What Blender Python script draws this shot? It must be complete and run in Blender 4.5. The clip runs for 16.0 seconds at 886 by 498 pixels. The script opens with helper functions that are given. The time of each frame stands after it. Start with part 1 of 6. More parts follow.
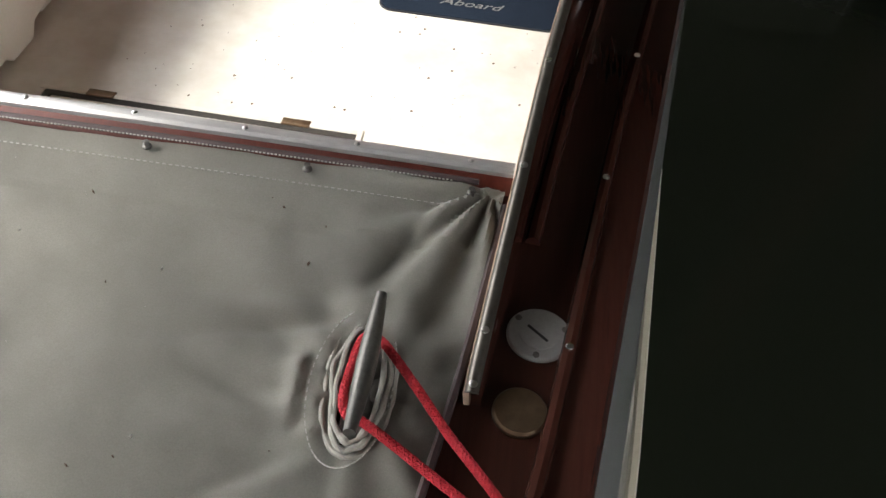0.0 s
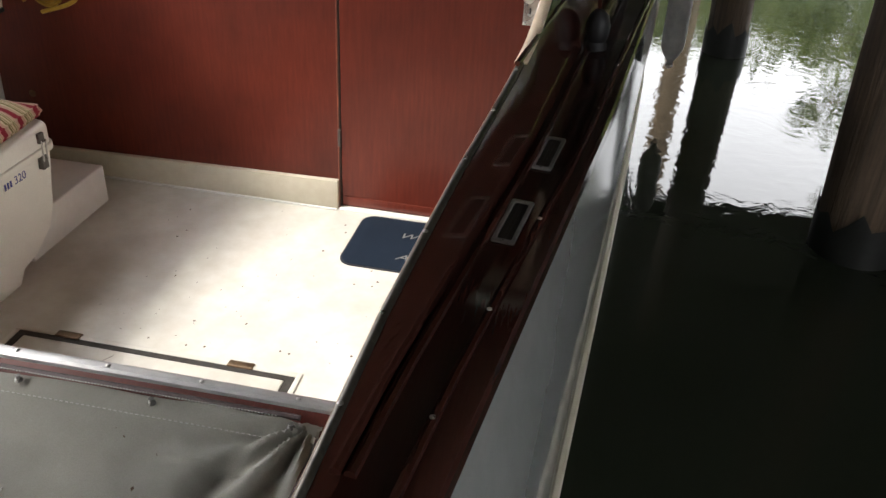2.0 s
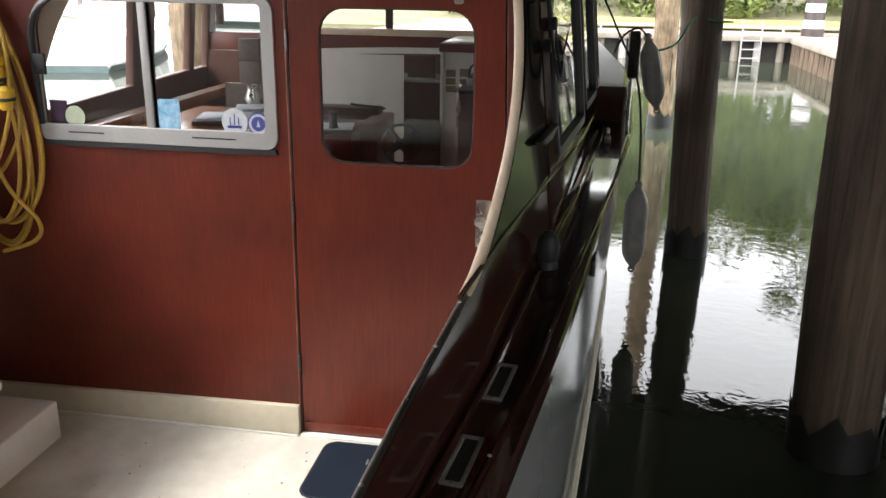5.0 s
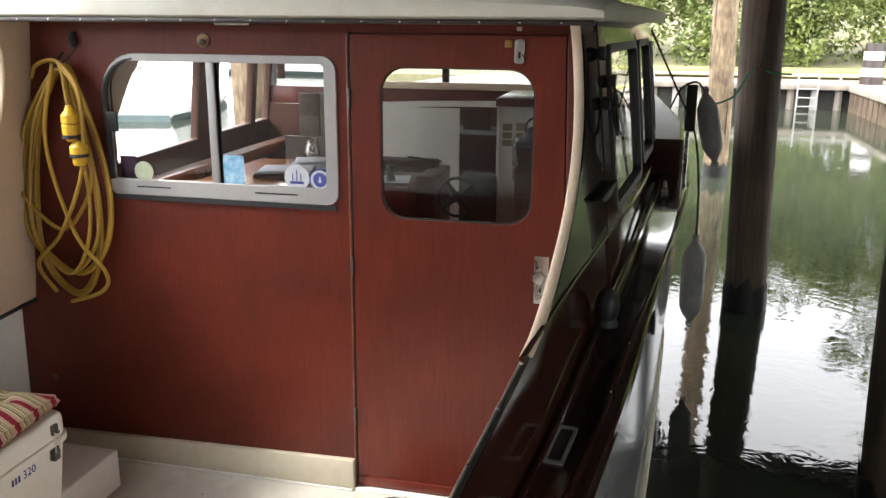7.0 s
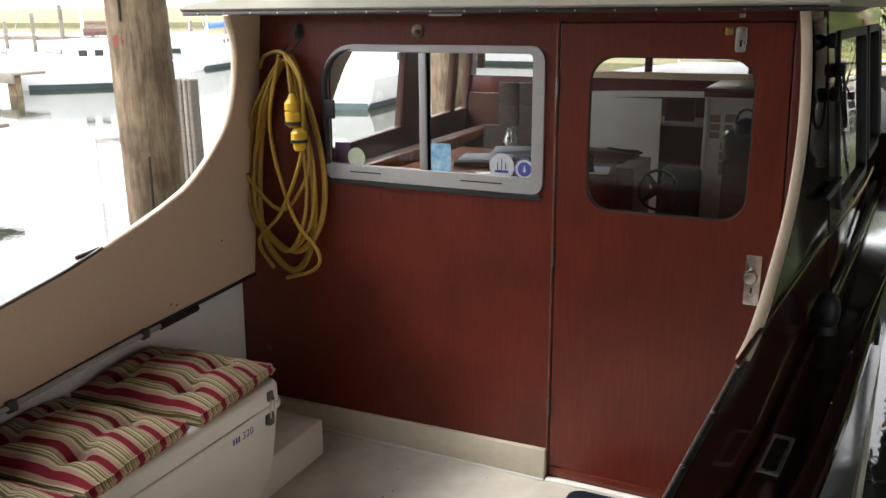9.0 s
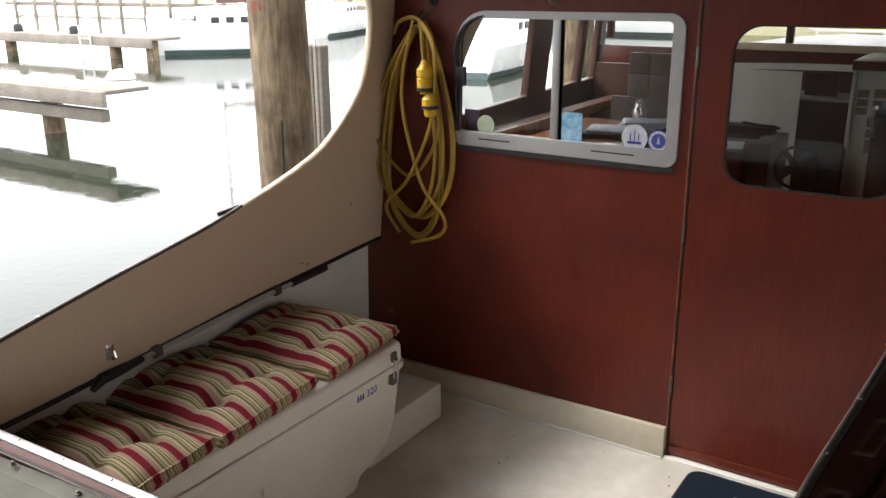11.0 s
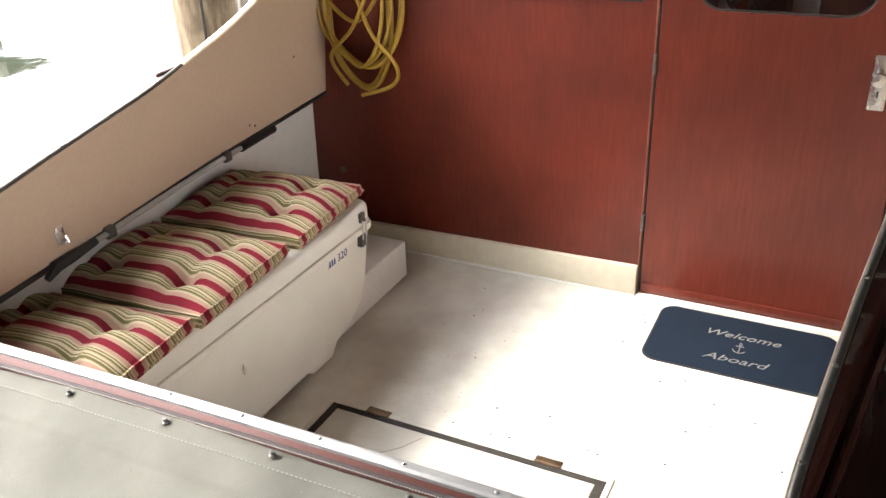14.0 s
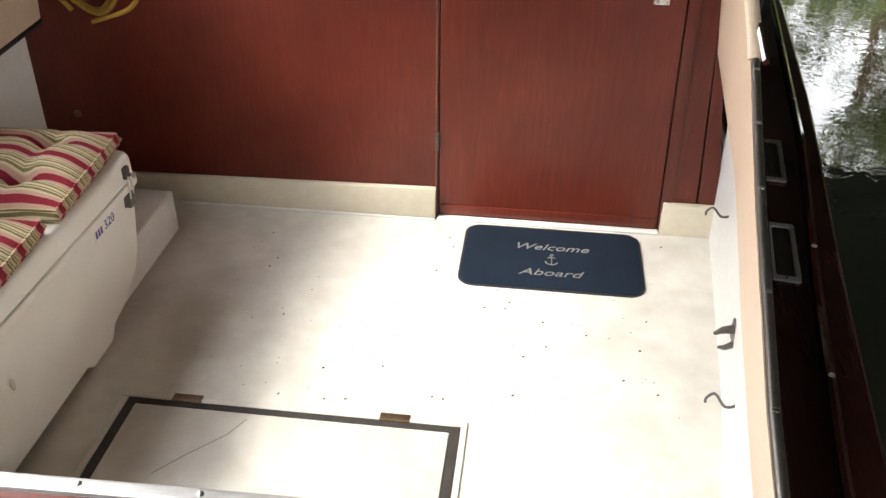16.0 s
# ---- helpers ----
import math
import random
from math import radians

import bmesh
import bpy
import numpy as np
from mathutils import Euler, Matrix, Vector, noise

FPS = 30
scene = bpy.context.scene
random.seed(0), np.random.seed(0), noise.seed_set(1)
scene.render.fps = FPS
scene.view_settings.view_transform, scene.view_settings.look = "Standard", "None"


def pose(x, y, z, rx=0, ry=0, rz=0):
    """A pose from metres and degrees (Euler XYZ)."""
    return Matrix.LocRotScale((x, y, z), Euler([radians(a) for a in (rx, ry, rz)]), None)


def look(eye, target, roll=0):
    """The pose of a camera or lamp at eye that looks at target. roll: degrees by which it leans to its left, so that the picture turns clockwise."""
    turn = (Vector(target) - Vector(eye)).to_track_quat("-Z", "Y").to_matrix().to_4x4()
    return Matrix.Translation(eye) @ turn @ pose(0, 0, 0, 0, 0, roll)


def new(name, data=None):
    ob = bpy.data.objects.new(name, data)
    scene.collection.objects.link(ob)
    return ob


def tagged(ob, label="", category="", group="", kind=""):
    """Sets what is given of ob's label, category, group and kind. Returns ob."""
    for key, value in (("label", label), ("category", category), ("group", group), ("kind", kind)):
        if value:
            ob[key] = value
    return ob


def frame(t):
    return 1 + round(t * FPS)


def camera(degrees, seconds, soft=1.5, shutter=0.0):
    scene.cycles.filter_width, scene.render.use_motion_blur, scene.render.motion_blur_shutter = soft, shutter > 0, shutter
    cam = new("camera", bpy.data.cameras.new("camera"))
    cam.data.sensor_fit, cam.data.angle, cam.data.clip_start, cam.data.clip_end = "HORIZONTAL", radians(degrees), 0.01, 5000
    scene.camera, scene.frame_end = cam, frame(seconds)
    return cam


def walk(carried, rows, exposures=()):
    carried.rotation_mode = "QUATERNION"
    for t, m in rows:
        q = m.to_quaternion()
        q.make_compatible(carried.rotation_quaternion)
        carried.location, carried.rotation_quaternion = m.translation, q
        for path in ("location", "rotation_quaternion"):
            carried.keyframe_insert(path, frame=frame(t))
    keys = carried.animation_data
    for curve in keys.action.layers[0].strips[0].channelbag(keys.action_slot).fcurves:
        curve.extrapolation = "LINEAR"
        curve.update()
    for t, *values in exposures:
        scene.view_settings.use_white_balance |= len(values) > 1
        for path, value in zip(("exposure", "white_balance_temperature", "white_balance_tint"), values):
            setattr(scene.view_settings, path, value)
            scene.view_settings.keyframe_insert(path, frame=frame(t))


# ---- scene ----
cam = camera(55.0, 16.0)
PATH = [
    (0, (0.722, -3.251, 1.77), (0.594, -1.905, 0.296), 4.9),
    (0.5, (0.812, -3.259, 1.787), (0.621, -1.821, 0.411), 3.4),
    (1, (0.889, -3.32, 1.83), (0.656, -1.754, 0.607), 2.1),
    (1.5, (0.975, -3.358, 1.868), (0.741, -1.716, 0.749), 3.2),
    (2, (1.089, -3.323, 1.89), (0.784, -1.638, 0.857), 3.0),
    (2.5, (1.146, -3.284, 1.901), (0.797, -1.572, 0.929), 2.1),
    (3, (1.164, -3.257, 1.932), (0.816, -1.484, 1.075), 1.9),
    (3.5, (1.171, -3.239, 1.941), (0.855, -1.399, 1.223), 1.2),
    (4, (1.177, -3.229, 1.958), (0.865, -1.374, 1.279), 0.4),
    (4.2, (1.177, -3.236, 1.96), (0.859, -1.368, 1.318), 0.8),
    (6.3, (1.163, -3.232, 1.999), (0.839, -1.348, 1.413), 0.7),
    (6.5, (1.16, -3.232, 2.003), (0.813, -1.344, 1.443), 0.6),
    (7, (1.141, -3.236, 2.011), (0.701, -1.354, 1.498), 0.4),
    (7.5, (1.117, -3.245, 2.011), (0.566, -1.39, 1.505), 0.1),
    (8, (1.095, -3.253, 2.011), (0.437, -1.437, 1.493), -0.1),
    (8.5, (1.074, -3.261, 2.007), (0.318, -1.486, 1.478), -0.3),
    (9, (1.063, -3.264, 2.012), (0.226, -1.528, 1.476), -0.5),
    (9.2, (1.071, -3.278, 2.014), (0.2, -1.558, 1.482), -1.0),
    (11.3, (1.008, -3.305, 1.996), (-0.076, -1.742, 1.378), -0.5),
    (11.5, (1.011, -3.309, 1.992), (-0.089, -1.764, 1.357), -0.7),
    (12, (0.998, -3.324, 1.964), (-0.099, -1.802, 1.271), -0.8),
    (12.5, (0.99, -3.324, 1.947), (-0.1, -1.84, 1.166), -1.0),
    (13, (0.91, -3.305, 1.934), (-0.095, -1.795, 1.091), -0.5),
    (13.5, (0.793, -3.314, 1.929), (-0.032, -1.743, 1.006), -1.0),
    (14, (0.742, -3.271, 1.929), (-0.08, -1.694, 1.015), -2.4),
    (14.5, (0.647, -3.209, 1.886), (-0.08, -1.622, 0.911), -1.9),
    (15, (0.476, -3.157, 1.869), (0.008, -1.492, 0.865), -1.4),
    (15.5, (0.398, -3.138, 1.865), (0.123, -1.463, 0.807), 1.1),
    (16, (0.374, -3.037, 1.846), (0.182, -1.376, 0.747), 0.6),
]
walk(cam, [(t, look(eye, target, roll)) for t, eye, target, roll in PATH],
     [(0, 1.34), (3.5, 1.0), (7.5, 1.15), (8.5, 1.0), (9, 0.48), (11.5, 0.34), (12, 0.12), (12.5, 0.46), (13, 1.1), (13.5, 1.62), (14, 1.75), (15, 1.52), (16, 1.38)])

# ---- world and light ----
world = bpy.data.worlds.new("world")
scene.world = world
world.use_nodes = True
wn, wl = world.node_tree.nodes, world.node_tree.links
sky = wn.new("ShaderNodeTexSky")
sky.sky_type, sky.sun_disc, sky.sun_elevation, sky.sun_rotation = "NISHITA", False, radians(46), radians(-110)
haze = wn.new("ShaderNodeMix")
haze.data_type = "RGBA"
haze.inputs[0].default_value = 0.75
haze.inputs[7].default_value = (26.0, 26.0, 26.3, 1)
wl.new(sky.outputs[0], haze.inputs[6])
wl.new(haze.outputs[2], wn["Background"].inputs[0])
wn["Background"].inputs[1].default_value = 0.165

sun_data = bpy.data.lights.new("sun", "SUN")
sun_data.energy, sun_data.angle, sun_data.color = 2.7, radians(11), (1.0, 0.96, 0.9)
sun = new("sun", sun_data)
sun.matrix_world = look((-8, -3.4, 9), (0, -0.4, 0))

# ---- materials ----


def rgb(c):
    return (*c, 1) if len(c) == 3 else c


def mat(name, a, b=None, rough=0.5, metal=0.0, grain=40.0, stretch=(1, 1, 1), stain=2.5, stain_amount=0.25, bump=0.15,
        bump_dist=0.002, rough_var=0.12, coat=0.0, spec=0.5, seed=0.0, vary=0.0, sheen=0.0):
    """Two colours mixed by a fine grain and by broad stains, with roughness and relief that follow them."""
    b = b or tuple(x * 0.75 for x in a)
    m = bpy.data.materials.new(name)
    m.use_nodes = True
    n, l = m.node_tree.nodes, m.node_tree.links
    p = n["Principled BSDF"]
    tc, mp = n.new("ShaderNodeTexCoord"), n.new("ShaderNodeMapping")
    mp.inputs["Scale"].default_value = stretch
    mp.inputs["Location"].default_value = (seed, seed * 1.7, seed * 0.6)
    l.new(tc.outputs["Object"], mp.inputs[0])
    g, s = n.new("ShaderNodeTexNoise"), n.new("ShaderNodeTexNoise")
    g.inputs["Scale"].default_value, g.inputs["Detail"].default_value, g.inputs["Roughness"].default_value = grain, 6, 0.65
    s.inputs["Scale"].default_value, s.inputs["Detail"].default_value = stain, 4
    l.new(mp.outputs[0], g.inputs["Vector"])
    l.new(tc.outputs["Object"], s.inputs["Vector"])
    r1, r2 = n.new("ShaderNodeMapRange"), n.new("ShaderNodeMapRange")
    r1.inputs[1].default_value, r1.inputs[2].default_value = 0.3, 0.7
    r2.inputs[1].default_value, r2.inputs[2].default_value = 0.35, 0.7
    r2.inputs[4].default_value = stain_amount
    l.new(g.outputs[0], r1.inputs[0])
    l.new(s.outputs[0], r2.inputs[0])
    mx = n.new("ShaderNodeMix")
    mx.data_type = "RGBA"
    mx.inputs[6].default_value, mx.inputs[7].default_value = rgb(a), rgb(b)
    l.new(r1.outputs[0], mx.inputs[0])
    dk = n.new("ShaderNodeMix")
    dk.data_type = "RGBA"
    dk.inputs[7].default_value = rgb(tuple(x * 0.45 for x in b))
    l.new(r2.outputs[0], dk.inputs[0])
    l.new(mx.outputs[2], dk.inputs[6])
    out = dk.outputs[2]
    if vary:
        oi, hv = n.new("ShaderNodeObjectInfo"), n.new("ShaderNodeHueSaturation")
        rv = n.new("ShaderNodeMapRange")
        rv.inputs[3].default_value, rv.inputs[4].default_value = 1 - vary, 1 + vary
        l.new(oi.outputs["Random"], rv.inputs[0])
        l.new(rv.outputs[0], hv.inputs["Value"])
        l.new(out, hv.inputs["Color"])
        out = hv.outputs[0]
    l.new(out, p.inputs["Base Color"])
    rr_ = n.new("ShaderNodeMapRange")
    rr_.inputs[3].default_value, rr_.inputs[4].default_value = max(0.02, rough - rough_var), min(1, rough + rough_var)
    l.new(s.outputs[0], rr_.inputs[0])
    l.new(rr_.outputs[0], p.inputs["Roughness"])
    p.inputs["Metallic"].default_value = metal
    p.inputs["Coat Weight"].default_value = coat
    p.inputs["Coat Roughness"].default_value = 0.08
    p.inputs["Specular IOR Level"].default_value = spec
    p.inputs["Sheen Weight"].default_value = sheen
    if bump:
        bp = n.new("ShaderNodeBump")
        bp.inputs["Strength"].default_value, bp.inputs["Distance"].default_value = bump, bump_dist
        l.new(g.outputs[0], bp.inputs["Height"])
        l.new(bp.outputs[0], p.inputs["Normal"])
    return m


MAHOGANY = mat("mahogany", (0.146, 0.0275, 0.0155), (0.100, 0.0175, 0.011), rough=0.38, grain=20, stretch=(3.5, 3.5, 0.35), stain=2.8, stain_amount=0.55, bump=0.06, coat=0.08, spec=0.3)
DOORWOOD = mat("door_mahogany", (0.155, 0.0285, 0.0155), (0.107, 0.0182, 0.011), rough=0.38, grain=20, stretch=(3.5, 3.5, 0.3), stain=2.5, stain_amount=0.48, bump=0.06, coat=0.08, spec=0.3, seed=3.1)
WORNEDGE = mat("worn_hinge_edge", (0.33, 0.10, 0.05), (0.12, 0.03, 0.018), rough=0.5, grain=30, stretch=(3, 3, 0.6), stain=6, stain_amount=0.5, bump=0.1)
TRIMWOOD = mat("mahogany_trim", (0.125, 0.022, 0.012), (0.078, 0.014, 0.008), rough=0.42, grain=40, stretch=(4, 0.4, 4), stain=3, bump=0.05, coat=0.1, spec=0.35)
VARNISH = mat("dark_varnished_mahogany", (0.058, 0.020, 0.014), (0.040, 0.014, 0.010), rough=0.06, rough_var=0.035, grain=30, stretch=(5, 0.3, 5), stain=2.2, stain_amount=0.35, bump=0.04, coat=0.15, spec=0.35)
SOLE = mat("cream_painted_sole", (0.72, 0.70, 0.64), (0.62, 0.58, 0.50), rough=0.42, grain=9, stain=3.4, stain_amount=0.36, bump=0.05, rough_var=0.2)
CREAM = mat("cream_paint", (0.66, 0.61, 0.49), (0.6, 0.54, 0.42), rough=0.4, grain=20, stain=3, stain_amount=0.1, bump=0.04)
BEIGE = mat("beige_panel_paint", (0.60, 0.45, 0.325), (0.55, 0.41, 0.29), rough=0.5, grain=60, stain=1.5, stain_amount=0.1, bump=0.05)
TRIMCREAM = mat("cream_edge_trim", (0.74, 0.60, 0.44), (0.68, 0.53, 0.38), rough=0.4, grain=60, stain=4, stain_amount=0.08, bump=0.03)
WHITEPAINT = mat("white_paint", (0.80, 0.79, 0.76), (0.74, 0.73, 0.69), rough=0.4, grain=20, stain=2, stain_amount=0.1, bump=0.03)
HULL = mat("grey_white_topside_paint", (0.33, 0.34, 0.33), (0.29, 0.30, 0.29), rough=0.14, grain=8, stain=1.5, stain_amount=0.15, bump=0.0, coat=0.5)
ROOFPAINT = mat("cream_roof_paint", (0.70, 0.67, 0.58), (0.64, 0.6, 0.5), rough=0.35, grain=10, stain=2.5, stain_amount=0.15, bump=0.03)
BLACK = mat("black_rubber", (0.02, 0.02, 0.022), (0.012, 0.012, 0.013), rough=0.55, grain=60, bump=0.1)
DARKTRIM = mat("dark_brown_lip", (0.05, 0.035, 0.03), (0.03, 0.022, 0.02), rough=0.35, grain=50, bump=0.05)
STEEL = mat("worn_stainless", (0.62, 0.61, 0.58), (0.48, 0.47, 0.45), rough=0.28, metal=1.0, grain=120, stretch=(1, 0.2, 1), stain=12, stain_amount=0.2, bump=0.04)
ALUMINIUM = mat("anodised_aluminium", (0.43, 0.42, 0.405), (0.36, 0.35, 0.34), rough=0.5, metal=0.4, grain=150, bump=0.0, stain=8, stain_amount=0.1)
NICKEL = mat("dull_nickel_plate", (0.42, 0.41, 0.40), (0.33, 0.32, 0.31), rough=0.45, metal=0.35, grain=90, stain=25, stain_amount=0.3, bump=0.03)
STRIPMETAL = mat("dull_metal_strip", (0.17, 0.155, 0.13), (0.12, 0.11, 0.095), rough=0.4, metal=0.85, grain=90, stain=20, stain_amount=0.25, bump=0.06)
DECKGREY = mat("grey_deck_paint", (0.22, 0.22, 0.21), (0.18, 0.18, 0.17), rough=0.6, grain=60, stain=1.5, bump=0.2)
BLACKGLASS = mat("dark_glazing", (0.008, 0.009, 0.009), rough=0.04, grain=4, stain=2, bump=0.0, rough_var=0.02, spec=0.7)
BRONZE = mat("dull_bronze", (0.22, 0.15, 0.09), (0.15, 0.10, 0.06), rough=0.45, metal=0.8, grain=80, stain=25, stain_amount=0.4, bump=0.08)
GUNMETAL = mat("weathered_grey_cleat", (0.17, 0.16, 0.145), (0.11, 0.105, 0.095), rough=0.45, metal=0.7, grain=90, stain=20, stain_amount=0.3, bump=0.1)
BRASS = mat("tarnished_brass", (0.45, 0.30, 0.10), (0.25, 0.16, 0.06), rough=0.4, metal=1.0, grain=100, stain=30, bump=0.05)
CANVAS = mat("grey_canvas", (0.345, 0.33, 0.285), (0.28, 0.265, 0.23), rough=0.85, grain=420, stain=6, stain_amount=0.4, bump=0.25, bump_dist=0.001, spec=0.25, sheen=0.15)
PIPING = mat("maroon_piping", (0.055, 0.028, 0.026), (0.03, 0.02, 0.02), rough=0.7, grain=200, bump=0.2)
THREAD = mat("pale_thread", (0.5, 0.48, 0.43), rough=0.9, grain=300)
REDROPE = mat("red_braided_rope", (0.50, 0.012, 0.024), (0.28, 0.006, 0.014), rough=0.75, grain=160, bump=0.6, bump_dist=0.003, stain_amount=0.1)
YELLOW = mat("yellow_cord_rubber", (0.42, 0.255, 0.03), (0.31, 0.18, 0.02), rough=0.5, grain=70, stain=9, stain_amount=0.3, bump=0.1)
YELLOWPLUG = mat("yellow_plug_plastic", (0.75, 0.46, 0.03), (0.62, 0.36, 0.02), rough=0.4, grain=60, stain=14, bump=0.05)
PLASTIC = mat("off_white_moulded_plastic", (0.84, 0.82, 0.76), (0.79, 0.77, 0.70), rough=0.45, grain=130, stain=3.5, stain_amount=0.12, bump=0.12, bump_dist=0.001)
MATNAVY = mat("navy_carpet", (0.012, 0.020, 0.034), (0.007, 0.012, 0.022), rough=0.95, grain=500, stain=7, stain_amount=0.15, bump=0.6, bump_dist=0.003, spec=0.15)
RUBBEREDGE = mat("dark_mat_edge", (0.015, 0.018, 0.024), rough=0.6, grain=100)
LETTER = mat("pale_grey_lettering", (0.22, 0.22, 0.21), rough=0.9, grain=300, bump=0.4)
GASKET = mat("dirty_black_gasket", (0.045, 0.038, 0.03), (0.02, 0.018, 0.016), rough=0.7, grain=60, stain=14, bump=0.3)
# Piling wood again, its colour darkened to carry the shade under the roof.
PILESHADED = mat("shade_darkened_piling", (0.17, 0.115, 0.072), (0.05, 0.034, 0.023), rough=0.75, grain=7, stretch=(4, 4, 0.2), stain=1.5, stain_amount=0.5, bump=0.9, bump_dist=0.02)
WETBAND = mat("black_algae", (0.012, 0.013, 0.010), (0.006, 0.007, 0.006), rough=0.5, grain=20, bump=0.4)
INTBROWN = mat("brown_cabin_wood", (0.095, 0.038, 0.024), (0.062, 0.025, 0.016), rough=0.45, grain=24, stretch=(4, 4, 0.4), bump=0.04, spec=0.3)
TAUPE = mat("brown_grey_settee_panel", (0.16, 0.12, 0.10), (0.12, 0.09, 0.075), rough=0.6, grain=24, bump=0.05)
REDMARK = mat("faded_red_paint", (0.30, 0.07, 0.05), (0.2, 0.06, 0.04), rough=0.8, grain=30)
PILING = mat("weathered_piling", (0.36, 0.27, 0.165), (0.12, 0.078, 0.046), rough=0.85, grain=9, stretch=(3, 3, 0.5), stain=4.5, stain_amount=0.75, bump=0.9, bump_dist=0.02)
OLDWOOD = mat("grey_dock_timber", (0.34, 0.30, 0.25), (0.20, 0.17, 0.14), rough=0.9, grain=12, stretch=(0.6, 5, 5), stain=2, stain_amount=0.4, bump=0.6, bump_dist=0.01, vary=0.2)
CONCRETE = mat("pale_concrete", (0.45, 0.43, 0.40), (0.36, 0.34, 0.32), rough=0.9, grain=9, stain=0.8, stain_amount=0.3, bump=0.3, bump_dist=0.01)
FENDERGREY = mat("grey_vinyl_fender", (0.55, 0.53, 0.50), (0.42, 0.41, 0.385), rough=0.4, grain=20, stain=8, stain_amount=0.35, bump=0.05)
BLACKROPE = mat("black_line", (0.02, 0.02, 0.022), rough=0.8, grain=200, bump=0.4)
GREENROPE = mat("green_line", (0.05, 0.30, 0.17), rough=0.8, grain=150, bump=0.4)
GRAVEL = mat("dry_grass_bank", (0.21, 0.19, 0.10), (0.12, 0.12, 0.06), rough=0.95, grain=3, stain=0.4, stain_amount=0.3, bump=0.6, bump_dist=0.05)
SHEDROOF = mat("dark_shed_boards", (0.135, 0.125, 0.115), (0.085, 0.078, 0.07), rough=0.9, grain=6, stretch=(1, 6, 1), stain=0.7, bump=0.3)
SAILCLOTH = mat("white_gelcoat", (0.80, 0.80, 0.79), (0.74, 0.74, 0.73), rough=0.25, grain=5, stain=0.8, stain_amount=0.08, bump=0.0)
BLUECLOTH = mat("blue_boat_cover", (0.05, 0.16, 0.45), rough=0.8, grain=10)
GRASS = mat("dry_yellow_grass", (0.34, 0.30, 0.10), (0.24, 0.24, 0.08), rough=0.95, grain=8, bump=0.4)
BOOTPAINT = mat("grey_green_boot_paint", (0.10, 0.14, 0.14), (0.07, 0.10, 0.10), rough=0.5, grain=8)
TANCLOTH = mat("brown_sail_cover", (0.16, 0.09, 0.08), rough=0.85, grain=10)
DARKINT = mat("dark_cabin_interior", (0.075, 0.035, 0.022), (0.045, 0.022, 0.014), rough=0.6, grain=20, bump=0.05, spec=0.25)
INTWOOD = mat("cabin_table_wood", (0.34, 0.13, 0.06), (0.24, 0.085, 0.04), rough=0.25, grain=20, stretch=(0.5, 5, 5), coat=0.4, bump=0.03)
INTWHITE = mat("cabin_white_panel", (0.80, 0.78, 0.72), (0.75, 0.73, 0.66), rough=0.5, grain=10, bump=0.03)
PAPER = mat("printed_paper", (0.72, 0.74, 0.76), (0.25, 0.33, 0.40), rough=0.7, grain=60, stretch=(1, 6, 1))
STKWHITE = mat("pale_sticker", (0.68, 0.70, 0.74), rough=0.4, grain=60)
STKBLUE = mat("blue_sticker", (0.08, 0.10, 0.38), rough=0.4, grain=60)
STKSKY = mat("sky_blue_card", (0.02, 0.25, 0.52), (0.5, 0.7, 0.8), rough=0.4, grain=26)
STKGREEN = mat("pale_green_sticker", (0.48, 0.58, 0.36), (0.66, 0.7, 0.55), rough=0.4, grain=30)
PURPLE = mat("purple_card", (0.10, 0.03, 0.12), rough=0.5, grain=40)
CARDBOARD = mat("brown_card_notes", (0.33, 0.27, 0.18), (0.27, 0.22, 0.15), rough=0.8, grain=40)
DULLSTEEL = mat("scratched_cap_metal", (0.55, 0.54, 0.52), (0.42, 0.41, 0.40), rough=0.34, metal=0.55, grain=120, stretch=(0.2, 1, 1), stain=9, stain_amount=0.25, bump=0.04)
SCUFF = mat("brown_speck", (0.14, 0.09, 0.06), rough=0.9, grain=100)
INKBLUE = mat("blue_ink", (0.05, 0.06, 0.3), rough=0.5, grain=60)


LEAF = mat("hedge_leaves", (0.19, 0.22, 0.045), (0.065, 0.105, 0.022), rough=0.6, grain=1.2, stain=0.6, stain_amount=0.5, bump=0)


def water_material():
    m = bpy.data.materials.new("harbour_water")
    m.use_nodes = True
    n, l = m.node_tree.nodes, m.node_tree.links
    p = n["Principled BSDF"]
    p.inputs["Base Color"].default_value = (0.026, 0.031, 0.021, 1)
    p.inputs["Roughness"].default_value = 0.015
    p.inputs["IOR"].default_value = 1.33
    tc = n.new("ShaderNodeTexCoord")
    a, b = n.new("ShaderNodeTexNoise"), n.new("ShaderNodeTexNoise")
    a.inputs["Scale"].default_value, a.inputs["Detail"].default_value, a.inputs["Distortion"].default_value = 5.0, 3, 1.5
    b.inputs["Scale"].default_value, b.inputs["Detail"].default_value = 0.55, 2
    l.new(tc.outputs["Object"], a.inputs["Vector"])
    l.new(tc.outputs["Object"], b.inputs["Vector"])
    bp, bq = n.new("ShaderNodeBump"), n.new("ShaderNodeBump")
    bp.inputs["Strength"].default_value, bp.inputs["Distance"].default_value = 0.35, 0.0034
    bq.inputs["Strength"].default_value, bq.inputs["Distance"].default_value = 0.3, 0.006
    l.new(a.outputs[0], bp.inputs["Height"])
    l.new(b.outputs[0], bq.inputs["Height"])
    l.new(bq.outputs[0], bp.inputs["Normal"])
    l.new(bp.outputs[0], p.inputs["Normal"])
    return m


WATER = water_material()


